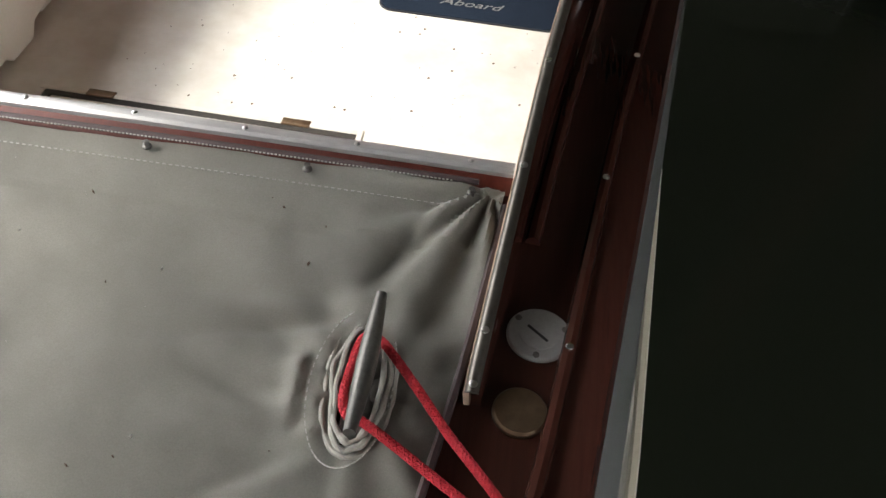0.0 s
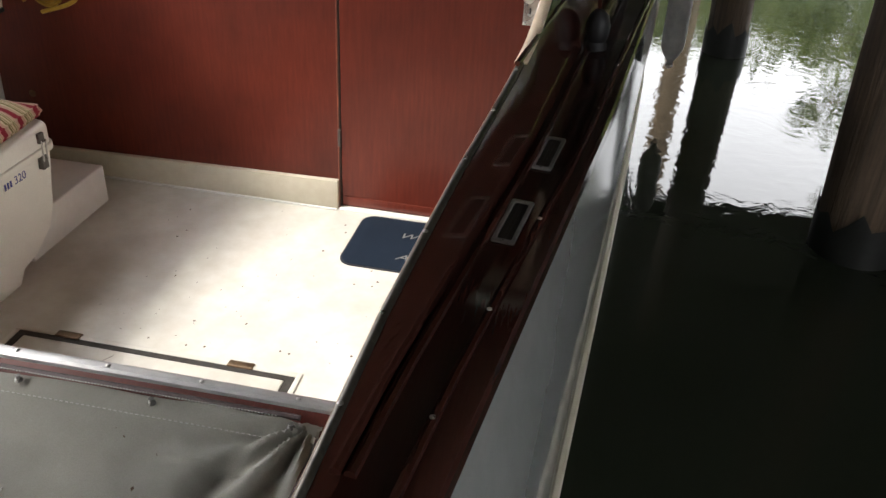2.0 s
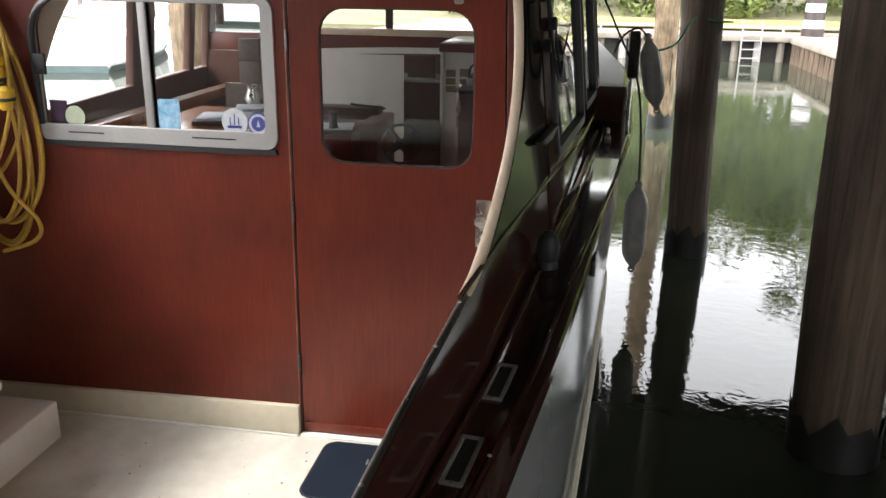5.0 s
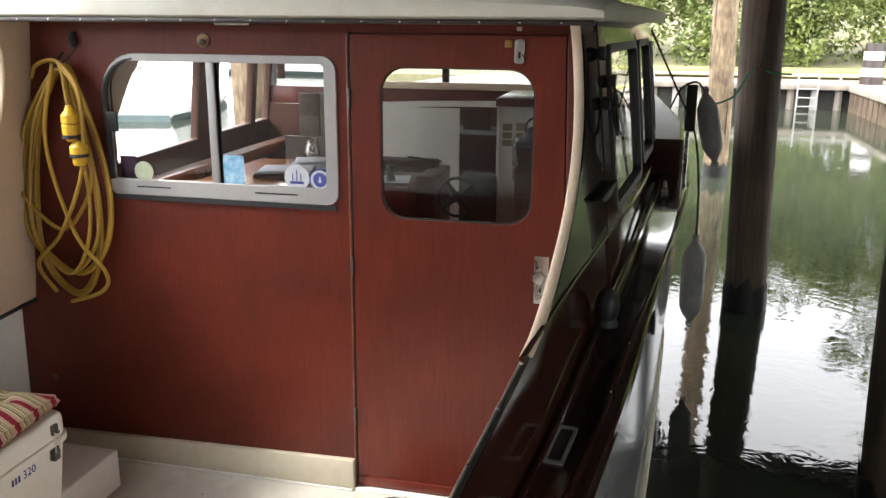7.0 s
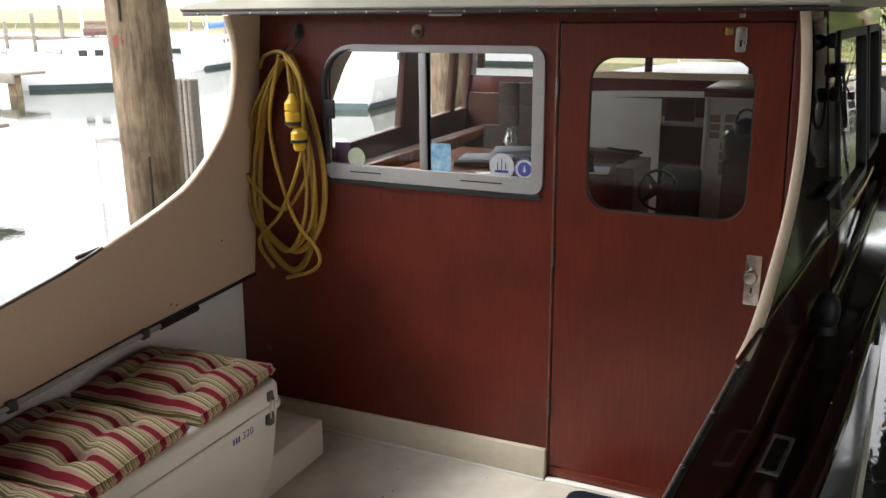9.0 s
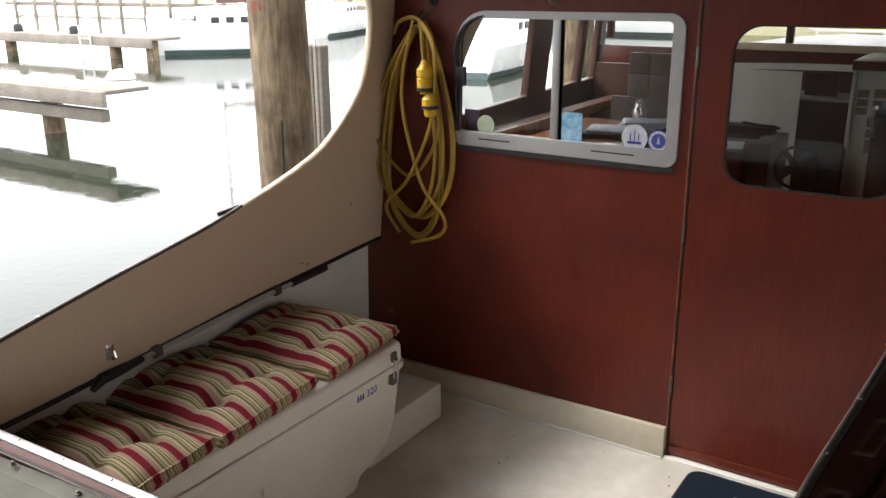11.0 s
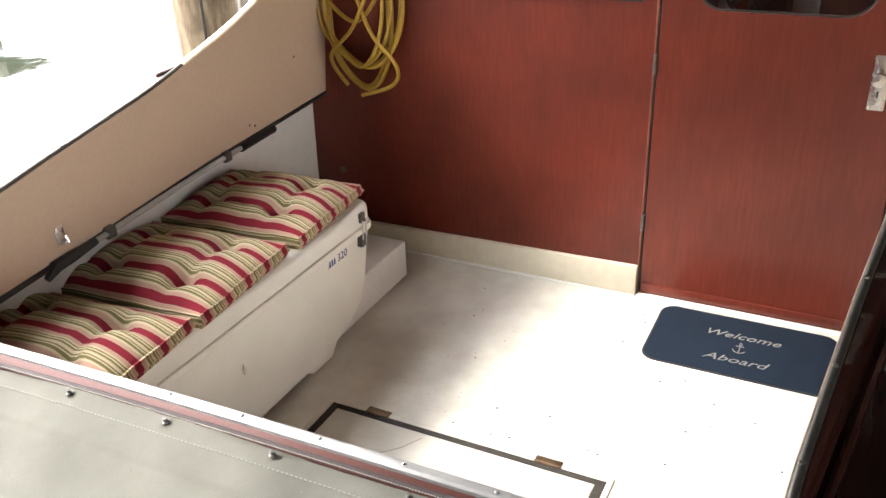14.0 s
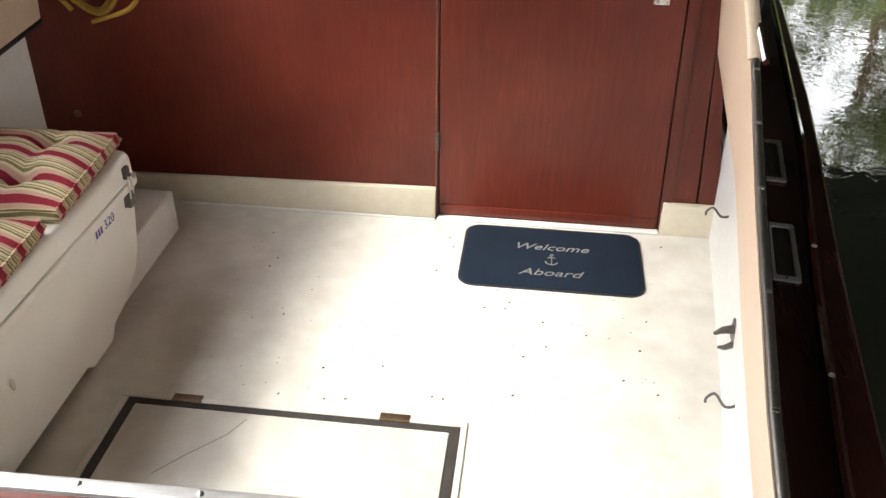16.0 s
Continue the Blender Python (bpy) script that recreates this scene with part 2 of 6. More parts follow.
def glass_material():
    m = bpy.data.materials.new("window_glass")
    m.use_nodes = True
    p = m.node_tree.nodes["Principled BSDF"]
    p.inputs["Base Color"].default_value = (0.985, 0.99, 0.985, 1)
    p.inputs["Transmission Weight"].default_value = 1.0
    p.inputs["Roughness"].default_value = 0.0
    p.inputs["IOR"].default_value = 1.45
    return m


GLASS = glass_material()


def stripe_material():
    """Woven stripes of red, cream and olive that run across the cushion."""
    m = mat("striped_cushion_cloth", (0.5, 0.4, 0.3), rough=0.9, grain=380, stain=8, bump=0.3, bump_dist=0.001, spec=0.2)
    n, l = m.node_tree.nodes, m.node_tree.links
    p = n["Principled BSDF"]
    old = p.inputs["Base Color"].links[0].from_socket
    tc, sx, ma, fr, cr = n.new("ShaderNodeTexCoord"), n.new("ShaderNodeSeparateXYZ"), n.new("ShaderNodeMath"), n.new("ShaderNodeMath"), n.new("ShaderNodeValToRGB")
    l.new(tc.outputs["Object"], sx.inputs[0])
    ma.operation, fr.operation = "MULTIPLY", "FRACT"
    ma.inputs[1].default_value = 1 / 0.108
    l.new(sx.outputs["Y"], ma.inputs[0])
    l.new(ma.outputs[0], fr.inputs[0])
    l.new(fr.outputs[0], cr.inputs[0])
    cr.color_ramp.interpolation = "CONSTANT"
    red, cream, olive, pink = (0.25, 0.020, 0.036, 1), (0.62, 0.53, 0.36, 1), (0.21, 0.185, 0.08, 1), (0.52, 0.34, 0.26, 1)
    bands = [(0.0, red), (0.15, pink), (0.28, cream), (0.35, olive), (0.43, cream), (0.47, olive), (0.51, cream), (0.60, olive), (0.66, cream), (0.70, olive), (0.74, cream), (0.79, pink), (0.91, red)]
    e = cr.color_ramp.elements
    e[0].position, e[0].color = bands[0]
    e[1].position, e[1].color = bands[1]
    for pos, c in bands[2:]:
        e.new(pos).color = c
    mx = n.new("ShaderNodeMix")
    mx.data_type, mx.blend_type = "RGBA", "MULTIPLY"
    mx.inputs[0].default_value = 0.25
    l.new(cr.outputs[0], mx.inputs[6])
    l.new(old, mx.inputs[7])
    l.new(mx.outputs[2], p.inputs["Base Color"])
    return m


STRIPES = stripe_material()

# ---- mesh helpers ----


def smooth(me, angle=35):
    for f in me.polygons:
        f.use_smooth = True
    me.set_sharp_from_angle(angle=radians(angle))


def origin(ob):
    v = Vector((0, 0, 0))
    while ob is not None:
        v += ob.location
        ob = ob.parent
    return v


def part(name, bm, material, parent=None, label="", at=None, flat=False):
    """Links a bmesh, whose vertices are in world places, as one mesh object under its parent."""
    me = bpy.data.meshes.new(name)
    bmesh.ops.recalc_face_normals(bm, faces=bm.faces)
    bm.to_mesh(me)
    bm.free()
    base = origin(parent) if parent else Vector(at or (0, 0, 0))
    me.transform(Matrix.Translation(-base))
    if not flat:
        smooth(me)
    me.materials.append(material)
    ob = new(name, me)
    if parent:
        ob.parent = parent
    else:
        ob.location = base
    if label:
        ob["label"] = label
    return ob


def thing(name, at, label, category, group="", kind=""):
    ob = new(name)
    ob.location = at
    return tagged(ob, label, category, group, kind)


def bevel(bm, r, seg=2, angle=30):
    if r > 0:
        es = [e for e in bm.edges if len(e.link_faces) == 2 and e.calc_face_angle(0) > radians(angle)]
        bmesh.ops.bevel(bm, geom=es, offset=r, segments=seg, affect="EDGES", profile=0.5)
    return bm


def cuboid(x0, x1, y0, y1, z0, z1, r=0.0, seg=2, bm=None):
    own = bmesh.new()
    bmesh.ops.create_cube(own, size=1)
    for v in own.verts:
        v.co = ((x0 + x1) / 2 + v.co.x * (x1 - x0), (y0 + y1) / 2 + v.co.y * (y1 - y0), (z0 + z1) / 2 + v.co.z * (z1 - z0))
    bevel(own, r, seg)
    return merge(bm, own)


def merge(bm, own):
    if bm is None:
        return own
    me = bpy.data.meshes.new("tmp")
    own.to_mesh(me)
    own.free()
    bm.from_mesh(me)
    bpy.data.meshes.remove(me)
    return bm


def moved(bm, m):
    bmesh.ops.transform(bm, matrix=m, verts=bm.verts)
    return bm


def tube(points, radius, sides=8, bm=None, closed=False, taper=None):
    bm = bm or bmesh.new()
    pts = [Vector(p) for p in points]
    rings, up = [], None
    for i, p in enumerate(pts):
        a = pts[i - 1] if i or closed else p
        b = pts[(i + 1) % len(pts)] if i < len(pts) - 1 or closed else p
        d = (b - a).normalized()
        if up is None:
            up = d.orthogonal().normalized()
        up = (up - d * up.dot(d)).normalized()
        side = d.cross(up)
        r = radius if taper is None else radius * taper[i]
        rings.append([bm.verts.new(p + r * (math.cos(k * math.tau / sides) * up + math.sin(k * math.tau / sides) * side)) for k in range(sides)])
    loop = list(zip(rings, rings[1:] + rings[:1])) if closed else list(zip(rings, rings[1:]))
    for r0, r1 in loop:
        for k in range(sides):
            bm.faces.new((r0[k], r0[(k + 1) % sides], r1[(k + 1) % sides], r1[k]))
    if not closed:
        bm.faces.new(rings[0][::-1])
        bm.faces.new(rings[-1])
    return bm


def spline(ctrl, n=8, closed=False):
    """A smooth line through the control points."""
    c, out = [Vector(p) for p in ctrl], []
    m = len(c)
    for i in range(m if closed else m - 1):
        p = [c[(i + k) % m] if closed else c[min(max(i + k, 0), m - 1)] for k in (-1, 0, 1, 2)]
        for k in range(n):
            t = k / n
            out.append(0.5 * (2 * p[1] + (p[2] - p[0]) * t + (2 * p[0] - 5 * p[1] + 4 * p[2] - p[3]) * t * t + (3 * p[1] - p[0] - 3 * p[2] + p[3]) * t ** 3))
    if not closed:
        out.append(c[-1])
    return out


def lathe(profile, at, axis="z", sides=24, bm=None):
    """A turned shape from (radius, height) pairs along an axis."""
    own = bmesh.new()
    rings = [[own.verts.new((max(r, 1e-4) * math.cos(k * math.tau / sides), max(r, 1e-4) * math.sin(k * math.tau / sides), h)) for k in range(sides)] for r, h in profile]
    for a, b in zip(rings, rings[1:]):
        for k in range(sides):
            own.faces.new((a[k], a[(k + 1) % sides], b[(k + 1) % sides], b[k]))
    own.faces.new(rings[0][::-1])
    own.faces.new(rings[-1])
    turn = {"z": Matrix.Identity(4), "y": pose(0, 0, 0, 90, 0, 0), "x": pose(0, 0, 0, 0, 90, 0)}[axis] if isinstance(axis, str) else axis
    moved(own, Matrix.Translation(at) @ turn)
    return merge(bm, own)


def rr(u0, u1, v0, v1, radii=0.03, n=6):
    """A rounded rectangle; radii: lower left, lower right, upper right, upper left."""
    r = [radii] * 4 if isinstance(radii, (int, float)) else radii
    out = []
    for (cu, cv, a), q in zip(((u0, v0, 180), (u1, v0, 270), (u1, v1, 0), (u0, v1, 90)), r):
        ou, ov = cu + (q if cu == u0 else -q), cv + (q if cv == v0 else -q)
        for k in range(n + 1):
            w_ = radians(a + 90 * k / n)
            out.append((ou + q * math.cos(w_), ov + q * math.sin(w_)))
    return out


def plate(outer, holes, place, t, r=0.0):
    """A flat or bent board with openings: place(u, v, s) gives the world point at depth s, 0 to t."""
    bm = bmesh.new()
    fronts, edges = [], []
    for ring in (outer, *holes):
        vs = [bm.verts.new((u, v, 0)) for u, v in ring]
        edges += [bm.edges.new((vs[k], vs[(k + 1) % len(vs)])) for k in range(len(vs))]
        fronts.append(vs)
    bmesh.ops.triangle_fill(bm, use_beauty=True, use_dissolve=False, edges=edges)
    faces = list(bm.faces)
    back = {}
    for vs in fronts:
        for v in vs:
            back[v] = bm.verts.new((v.co.x, v.co.y, t))
    for f in faces:
        bm.faces.new([back[v] for v in reversed(f.verts)])
    for vs in fronts:
        for k in range(len(vs)):
            a, b = vs[k], vs[(k + 1) % len(vs)]
            bm.faces.new((a, b, back[b], back[a]))
    bmesh.ops.recalc_face_normals(bm, faces=bm.faces)
    bevel(bm, r, 2, 60)
    for v in bm.verts:
        v.co = place(v.co.x, v.co.y, v.co.z)
    return bm


def upright(y):
    """Boards that face aft, at y and going forward."""
    return lambda u, v, s: Vector((u, y + s, v))


def words(text, size, m, material, name, parent, extrude=0.0006, shear=0.0):
    cu = bpy.data.curves.new("text", "FONT")
    cu.body, cu.size, cu.extrude, cu.align_x, cu.align_y, cu.shear, cu.resolution_u = text, size, extrude, "CENTER", "CENTER", shear, 3
    ob = new("text", cu)
    me = bpy.data.meshes.new_from_object(ob.evaluated_get(bpy.context.evaluated_depsgraph_get()))
    bpy.data.objects.remove(ob)
    me.transform(Matrix.Translation(-origin(parent)) @ m)
    me.materials.append(material)
    out = new(name, me)
    out.parent = parent
    return out


def screw(parent, at, axis="z", r=0.005, name="screw", material=None):
    return part(name, lathe([(r, 0), (r * 0.95, r * 0.35), (r * 0.5, r * 0.6), (0, r * 0.65)], at, axis, 8), material or STEEL, parent)


# ---- lines of the boat ----
MID = -0.275
INNER = ((-3.8, -2.635, -2.07, -1.61, -0.97, 0, 1.2, 2.6, 4.2), (0.56, 0.704, 0.756, 0.814, 0.905, 0.998, 1.12, 1.23, 1.24))
OUTER = ((-3.8, -2.75, -2.15, -1.8, -1.4, -0.7, 0, 1.2, 2.5, 4.0, 6.0, 7.6, 8.6), (0.76, 0.885, 0.957, 1.0, 1.05, 1.145, 1.215, 1.325, 1.42, 1.47, 1.27, 0.7, MID))
BILGE = ((-3.8, -2.24, -1.4, -0.77, 0.5, 2.0, 4.0, 6.0, 8.0), (0.95, 1.095, 1.15, 1.19, 1.27, 1.35, 1.32, 0.85, MID))
CAPZ = ((-3.8, -2.5, -1.5, -0.9, 0, 1.2, 2.5, 5.0, 8.6), (0.78, 0.81, 0.836, 0.868, 0.910, 0.94, 0.96, 1.05, 1.3))


def along(table, y):
    return float(np.interp(y, *table))


def side(y, z):
    """The leaning inner face of the cockpit side, to starboard."""
    return along(INNER, y) - 0.107 * (z - 0.85)


def wing(outset=0.0, mirror=False):
    def place(u, v, s):
        x = side(u, v) + outset + s
        return Vector((2 * MID - x if mirror else x, u, v))
    return place


# ---- water, shed and shore ----
WL = -0.25
bm = bmesh.new()
bmesh.ops.create_grid(bm, x_segments=2, y_segments=2, size=900)
tagged(part("water", moved(bm, Matrix.Translation((0, 0, WL))), WATER), "dark green harbour water with small ripples", "water", kind="structure")

shed = thing("wall_shed_unseen", (1.5, -7, WL), "dark timber boat shed roof over the slip, with unseen light-blocking walls", "boat shed", kind="structure")
ROOF_X0, ROOF_X1, ROOF_Y0, ROOF_Y1, ROOF_Z = -1.9, 6.0, -7.0, 7.25, 3.1
part("roof", cuboid(ROOF_X0, ROOF_X1, ROOF_Y0, ROOF_Y1, ROOF_Z, ROOF_Z + 0.12), SHEDROOF, shed)
# Two unseen walls, added to block sky light from aft and starboard.
part("back_light_block", cuboid(-8.5, 4.2, -7.0, -6.9, WL - 0.3, ROOF_Z), SHEDROOF, shed)
part("wall", cuboid(5.9, 6.0, -4.4, 5.0, WL - 0.3, ROOF_Z), SHEDROOF, shed)
for k in range(9):
    part("rafter", cuboid(ROOF_X0, ROOF_X1, ROOF_Y0 + 0.2 + k * 1.55, ROOF_Y0 + 0.3 + k * 1.55, ROOF_Z - 0.16, ROOF_Z - 0.002), SHEDROOF, shed)
# Unseen front beam, added to narrow the sky that the side deck reflects.
part("fascia", cuboid(ROOF_X0, ROOF_X1, ROOF_Y1 - 0.08, ROOF_Y1 - 0.002, 2.75, ROOF_Z - 0.002), SHEDROOF, shed)
pier = thing("pier", (0.5, -5, WL), "grey timber pier behind the stern", "pier", kind="structure")
for k in range(14):
    part("plank", cuboid(-5, 5.8, -7.8 + k * 0.265, -7.8 + k * 0.265 + 0.25, 0.2, 0.25, 0.006, 1), OLDWOOD, pier)
part("beam", cuboid(-5, 5.8, -4.35, -4.2, -0.1, 0.198), OLDWOOD, pier)


def piling(at, r, height, label, lean=(0, 0), seed=0, wood=PILING):
    ob = thing("piling", (at[0], at[1], WL), label, "piling", "mooring pilings")
    rnd = random.Random(seed)
    bm, rings, n = bmesh.new(), [], 22
    for k in range(31):
        z = -1.0 + k * (height + 1.0) / 30
        row = []
        for i in range(n):
            a = i * math.tau / n
            q = r * (1 + 0.04 * noise.noise((math.cos(a) * 2.2 + seed, math.sin(a) * 2.2, z * 0.6)) + 0.03 * noise.noise((math.cos(a) * 7, math.sin(a) * 7 + seed, z * 0.9)))
            q *= 1 - 0.012 * z
            row.append(bm.verts.new((at[0] + lean[0] * z + q * math.cos(a), at[1] + lean[1] * z + q * math.sin(a), WL + z)))
        rings.append(row)
    for a, b in zip(rings, rings[1:]):
        for i in range(n):
            bm.faces.new((a[i], a[(i + 1) % n], b[(i + 1) % n], b[i]))
    bm.faces.new(rings[-1])
    part("trunk", bm, wood, ob)
    if wood is PILESHADED or seed == 3:
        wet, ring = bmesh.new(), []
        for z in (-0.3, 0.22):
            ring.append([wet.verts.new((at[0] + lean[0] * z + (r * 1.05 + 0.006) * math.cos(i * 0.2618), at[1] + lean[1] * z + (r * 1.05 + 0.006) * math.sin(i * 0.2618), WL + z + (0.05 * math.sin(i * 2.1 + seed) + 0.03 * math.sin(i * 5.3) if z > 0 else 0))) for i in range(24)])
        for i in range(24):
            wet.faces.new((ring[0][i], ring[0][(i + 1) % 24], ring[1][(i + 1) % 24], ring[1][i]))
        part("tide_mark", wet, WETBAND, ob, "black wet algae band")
    for k in range(4):
        z = rnd.uniform(0.6, height - 0.5)
        a = rnd.uniform(0, math.tau)
        pts = [(at[0] + lean[0] * (z + j * 0.16) + r * (1.0 - 0.012 * z) * math.cos(a + 0.02 * j), at[1] + lean[1] * (z + j * 0.16) + r * math.sin(a + 0.02 * j), WL + z + j * 0.16) for j in range(4)]
        part("check", tube(pts, 0.008, 5), GASKET, ob)
    return ob


pp = piling((-2.93, 0.8), 0.19, 3.6, "thick weathered brown timber piling beside the boat", (-0.015, 0), 1)
piling((2.05, 3.9), 0.165, 3.6, "tall dark timber piling standing in the water", (-0.03, 0), 2, PILESHADED)
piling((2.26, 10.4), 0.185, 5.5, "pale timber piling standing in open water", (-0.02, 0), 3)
piling((2.46, 0.75), 0.20, 3.6, "stout dark brown timber piling close to the hull", (-0.03, 0), 4, PILESHADED)
part("paint_mark", lathe([(0.045, 0), (0.04, 0.004), (0, 0.004)], (-2.96, 0.622, 1.86), "y", 12), REDMARK, pp, "faded red paint mark")
piling((-3.05, 5.5), 0.21, 4.2, "tall weathered piling off the port bow", (-0.01, 0), 6)
post = thing("mooring_post", (-3.76, 2.05, WL), "grey ribbed square timber post behind a piling", "post")
for k in range(4):
    part("stave", cuboid(-3.86 + k * 0.05, -3.86 + k * 0.05 + 0.042, 2.0, 2.1, WL - 0.3, 1.52, 0.008, 1), OLDWOOD, post)

# far quay with its ladder, bank and hedge
quay = thing("quay", (5, 22.4, WL), "long weathered quay on timber piles across the water", "quay", kind="structure")
part("deck", cuboid(-4, 30, 22.2, 24.5, 0.30, 0.46, 0.02), OLDWOOD, quay)
# Plain near-black sheet behind the piles, from the water up to the deck.
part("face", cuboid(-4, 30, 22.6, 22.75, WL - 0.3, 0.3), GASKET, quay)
for k in range(40):
    part("pile", lathe([(0.11, WL - 0.4), (0.10, 0.3)], (-3.6 + k * 0.62, 22.42, 0), "z", 8), OLDWOOD if k % 3 else CONCRETE, quay)
part("rail", cuboid(-4, 30, 22.9, 22.98, 0.62, 0.70, 0.01), CONCRETE, quay)
for k in range(18):
    part("rail_post", cuboid(-3.8 + k * 1.7, -3.74 + k * 1.7, 22.9, 22.96, 0.455, 0.63), CONCRETE, quay)
arm = thing("quay", (6.6, 18, WL), "short timber quay arm on brown piles", "quay", kind="structure")
part("deck", cuboid(6.5, 9.5, 16.5, 22.15, 0.28, 0.46, 0.02), OLDWOOD, arm)
for k in range(11):
    part("pile", lathe([(0.15, WL - 0.4), (0.13, 0.28)], (6.66, 16.7 + k * 0.53, 0), "z", 9), PILESHADED, arm)
planter = thing("banded_planter", (7.15, 22.65, 0.46), "dark and white banded barrel planter on the quay", "planter")
for k in range(5):
    part("band", lathe([(0.30 - 0.012 * k, 0.461 + k * 0.22), (0.295 - 0.012 * k, 0.678 + k * 0.22), (0.0, 0.679 + k * 0.22)], (7.15, 22.65, 0), "z", 18), SAILCLOTH if k % 2 else DARKTRIM, planter)
lawn = thing("lawn_strip", (8, 25.4, 0.6), "strip of dry yellow grass above the quay", "grass", kind="structure")
part("turf", cuboid(-3, 24, 24.55, 26.3, 0.5, 0.72, 0.05), GRASS, lawn)
lad = thing("ladder", (5.4, 22.1, WL), "aluminium swim ladder hung on the quay", "ladder")
for x in (5.2, 5.72):
    part("stile", tube([(x, 22.13, WL - 0.4), (x, 22.13, 0.75), (x, 22.3, 0.8)], 0.025, 6), ALUMINIUM, lad)
for k in range(4):
    part("rung", tube([(5.2, 22.13, -0.15 + k * 0.24), (5.72, 22.13, -0.15 + k * 0.24)], 0.018, 6), ALUMINIUM, lad)
bm = bmesh.new()
rows = []
for k, (y, z) in enumerate(((24.0, -1.0), (24.2, 0.40), (26.0, 0.6), (28.5, 1.1), (60, 4), (900, 8))):
    rows.append([bm.verts.new((x, y + (120 if x < -9 else 0) + (0 if k < 2 else 0.5 * math.sin(x * 0.4)), z + (0.12 * math.sin(x * 0.9 + k) if k > 1 else 0))) for x in [-900, -300, -100, -40] + [-20 + 4 * j for j in range(16)] + [60, 150, 400, 900]])
for a, b in zip(rows, rows[1:]):
    for i in range(len(a) - 1):
        bm.faces.new((a[i], a[i + 1], b[i + 1], b[i]))
tagged(part("ground", bm, GRAVEL), "dry yellowish grass bank behind the quay", "bank", kind="structure")


def leaves(name, count, place, size, label, category, seed):
    rnd = random.Random(seed)
    vs, fs = [], []
    for _ in range(count):
        c = Vector(place(rnd))
        a, b = Vector((rnd.gauss(0, 1), rnd.gauss(0, 1), rnd.gauss(0, 1))).normalized(), Vector((rnd.gauss(0, 1), rnd.gauss(0, 1), rnd.gauss(0, 1))).normalized()
        q = size * rnd.uniform(0.6, 1.5)
        i = len(vs)
        vs += [c - a * q, c + b * q * 0.5, c + a * q, c - b * q * 0.5]
        fs.append((i, i + 1, i + 2, i + 3))
    me = bpy.data.meshes.new(name)
    me.from_pydata(vs, [], fs)
    me.materials.append(LEAF)
    return tagged(new(name, me), label, category, kind="stuff")


CLUMPS = [(random.uniform(-4, 26), random.uniform(26.6, 29.6), random.uniform(0.7, 6.4), random.uniform(0.5, 1.1)) for _ in range(420)]


def hedge_place(rnd):
    x, y, z, r = rnd.choice(CLUMPS)
    v = Vector((rnd.gauss(0, 1), rnd.gauss(0, 1), rnd.gauss(0, 1))).normalized() * r * rnd.uniform(0.75, 1.0)
    return x + v.x, y + v.y, max(z + v.z, 0.55)


leaves("hedge", 150000, hedge_place, 0.085, "dense green and yellow hedge on the bank", "hedge", 5)
TREES = [(random.uniform(-8, 48), random.uniform(56, 66), random.uniform(4, 14.6), random.uniform(1.8, 3.2)) for _ in range(230)]


def tree_place(rnd):
    x, y, z, r = rnd.choice(TREES)
    v = Vector((rnd.gauss(0, 1), rnd.gauss(0, 1), rnd.gauss(0, 1))).normalized() * r * rnd.uniform(0.6, 1.0)
    return x + v.x, y + v.y, max(z + v.z, 3)


leaves("far_trees", 42000, tree_place, 0.42, "dark green far woods above the bank", "trees", 6)


def tree(at, height, crown, label, seed):
    """A tapered trunk that forks into limbs, each carrying clumps of leaves."""
    rnd = random.Random(seed)
    ob = thing("tree", at, label, "tree")
    base = Vector(at)
    part("trunk", tube([base + Vector((0.1 * math.sin(k), 0.1 * math.cos(k * 1.3), height * 0.75 * k / 8)) for k in range(9)], 0.28, 10, taper=[1.15 - 0.11 * k for k in range(9)]), PILING, ob)
    clumps = []
    for k in range(16):
        a, h = rnd.uniform(0, math.tau), height * rnd.uniform(0.25, 0.8)
        tip = base + Vector((crown * rnd.uniform(0.4, 1) * math.cos(a), crown * rnd.uniform(0.4, 1) * math.sin(a), h + height * rnd.uniform(0.05, 0.22)))
        root = base + Vector((0, 0, h * 0.85))
        part("limb", tube([root, root.lerp(tip, 0.5) + Vector((0, 0, 0.3)), tip], 0.09, 6, taper=[1, 0.6, 0.25]), PILING, ob)
        clumps += [(tip.x + rnd.gauss(0, 0.7), tip.y + rnd.gauss(0, 0.7), tip.z + rnd.gauss(0, 0.6), rnd.uniform(0.6, 1.3)) for _ in range(4)]

    def place(r):
        x, y, z, q = r.choice(clumps)
        v = Vector((r.gauss(0, 1), r.gauss(0, 1), r.gauss(0, 1))).normalized() * q * r.uniform(0.5, 1)
        return x + v.x - base.x, y + v.y - base.y, z + v.z - base.z

    lv = leaves("crown", 9000, place, 0.13, "", "", seed + 1)
    lv.parent = ob
    lv["kind"] = "stuff"


tree((11.8, 27, 0.8), 13, 4.0, "tall leafy green tree on the bank", 21)
tree((18, 30, 1.0), 12, 4.2, "broad leafy green tree further along the bank", 31)

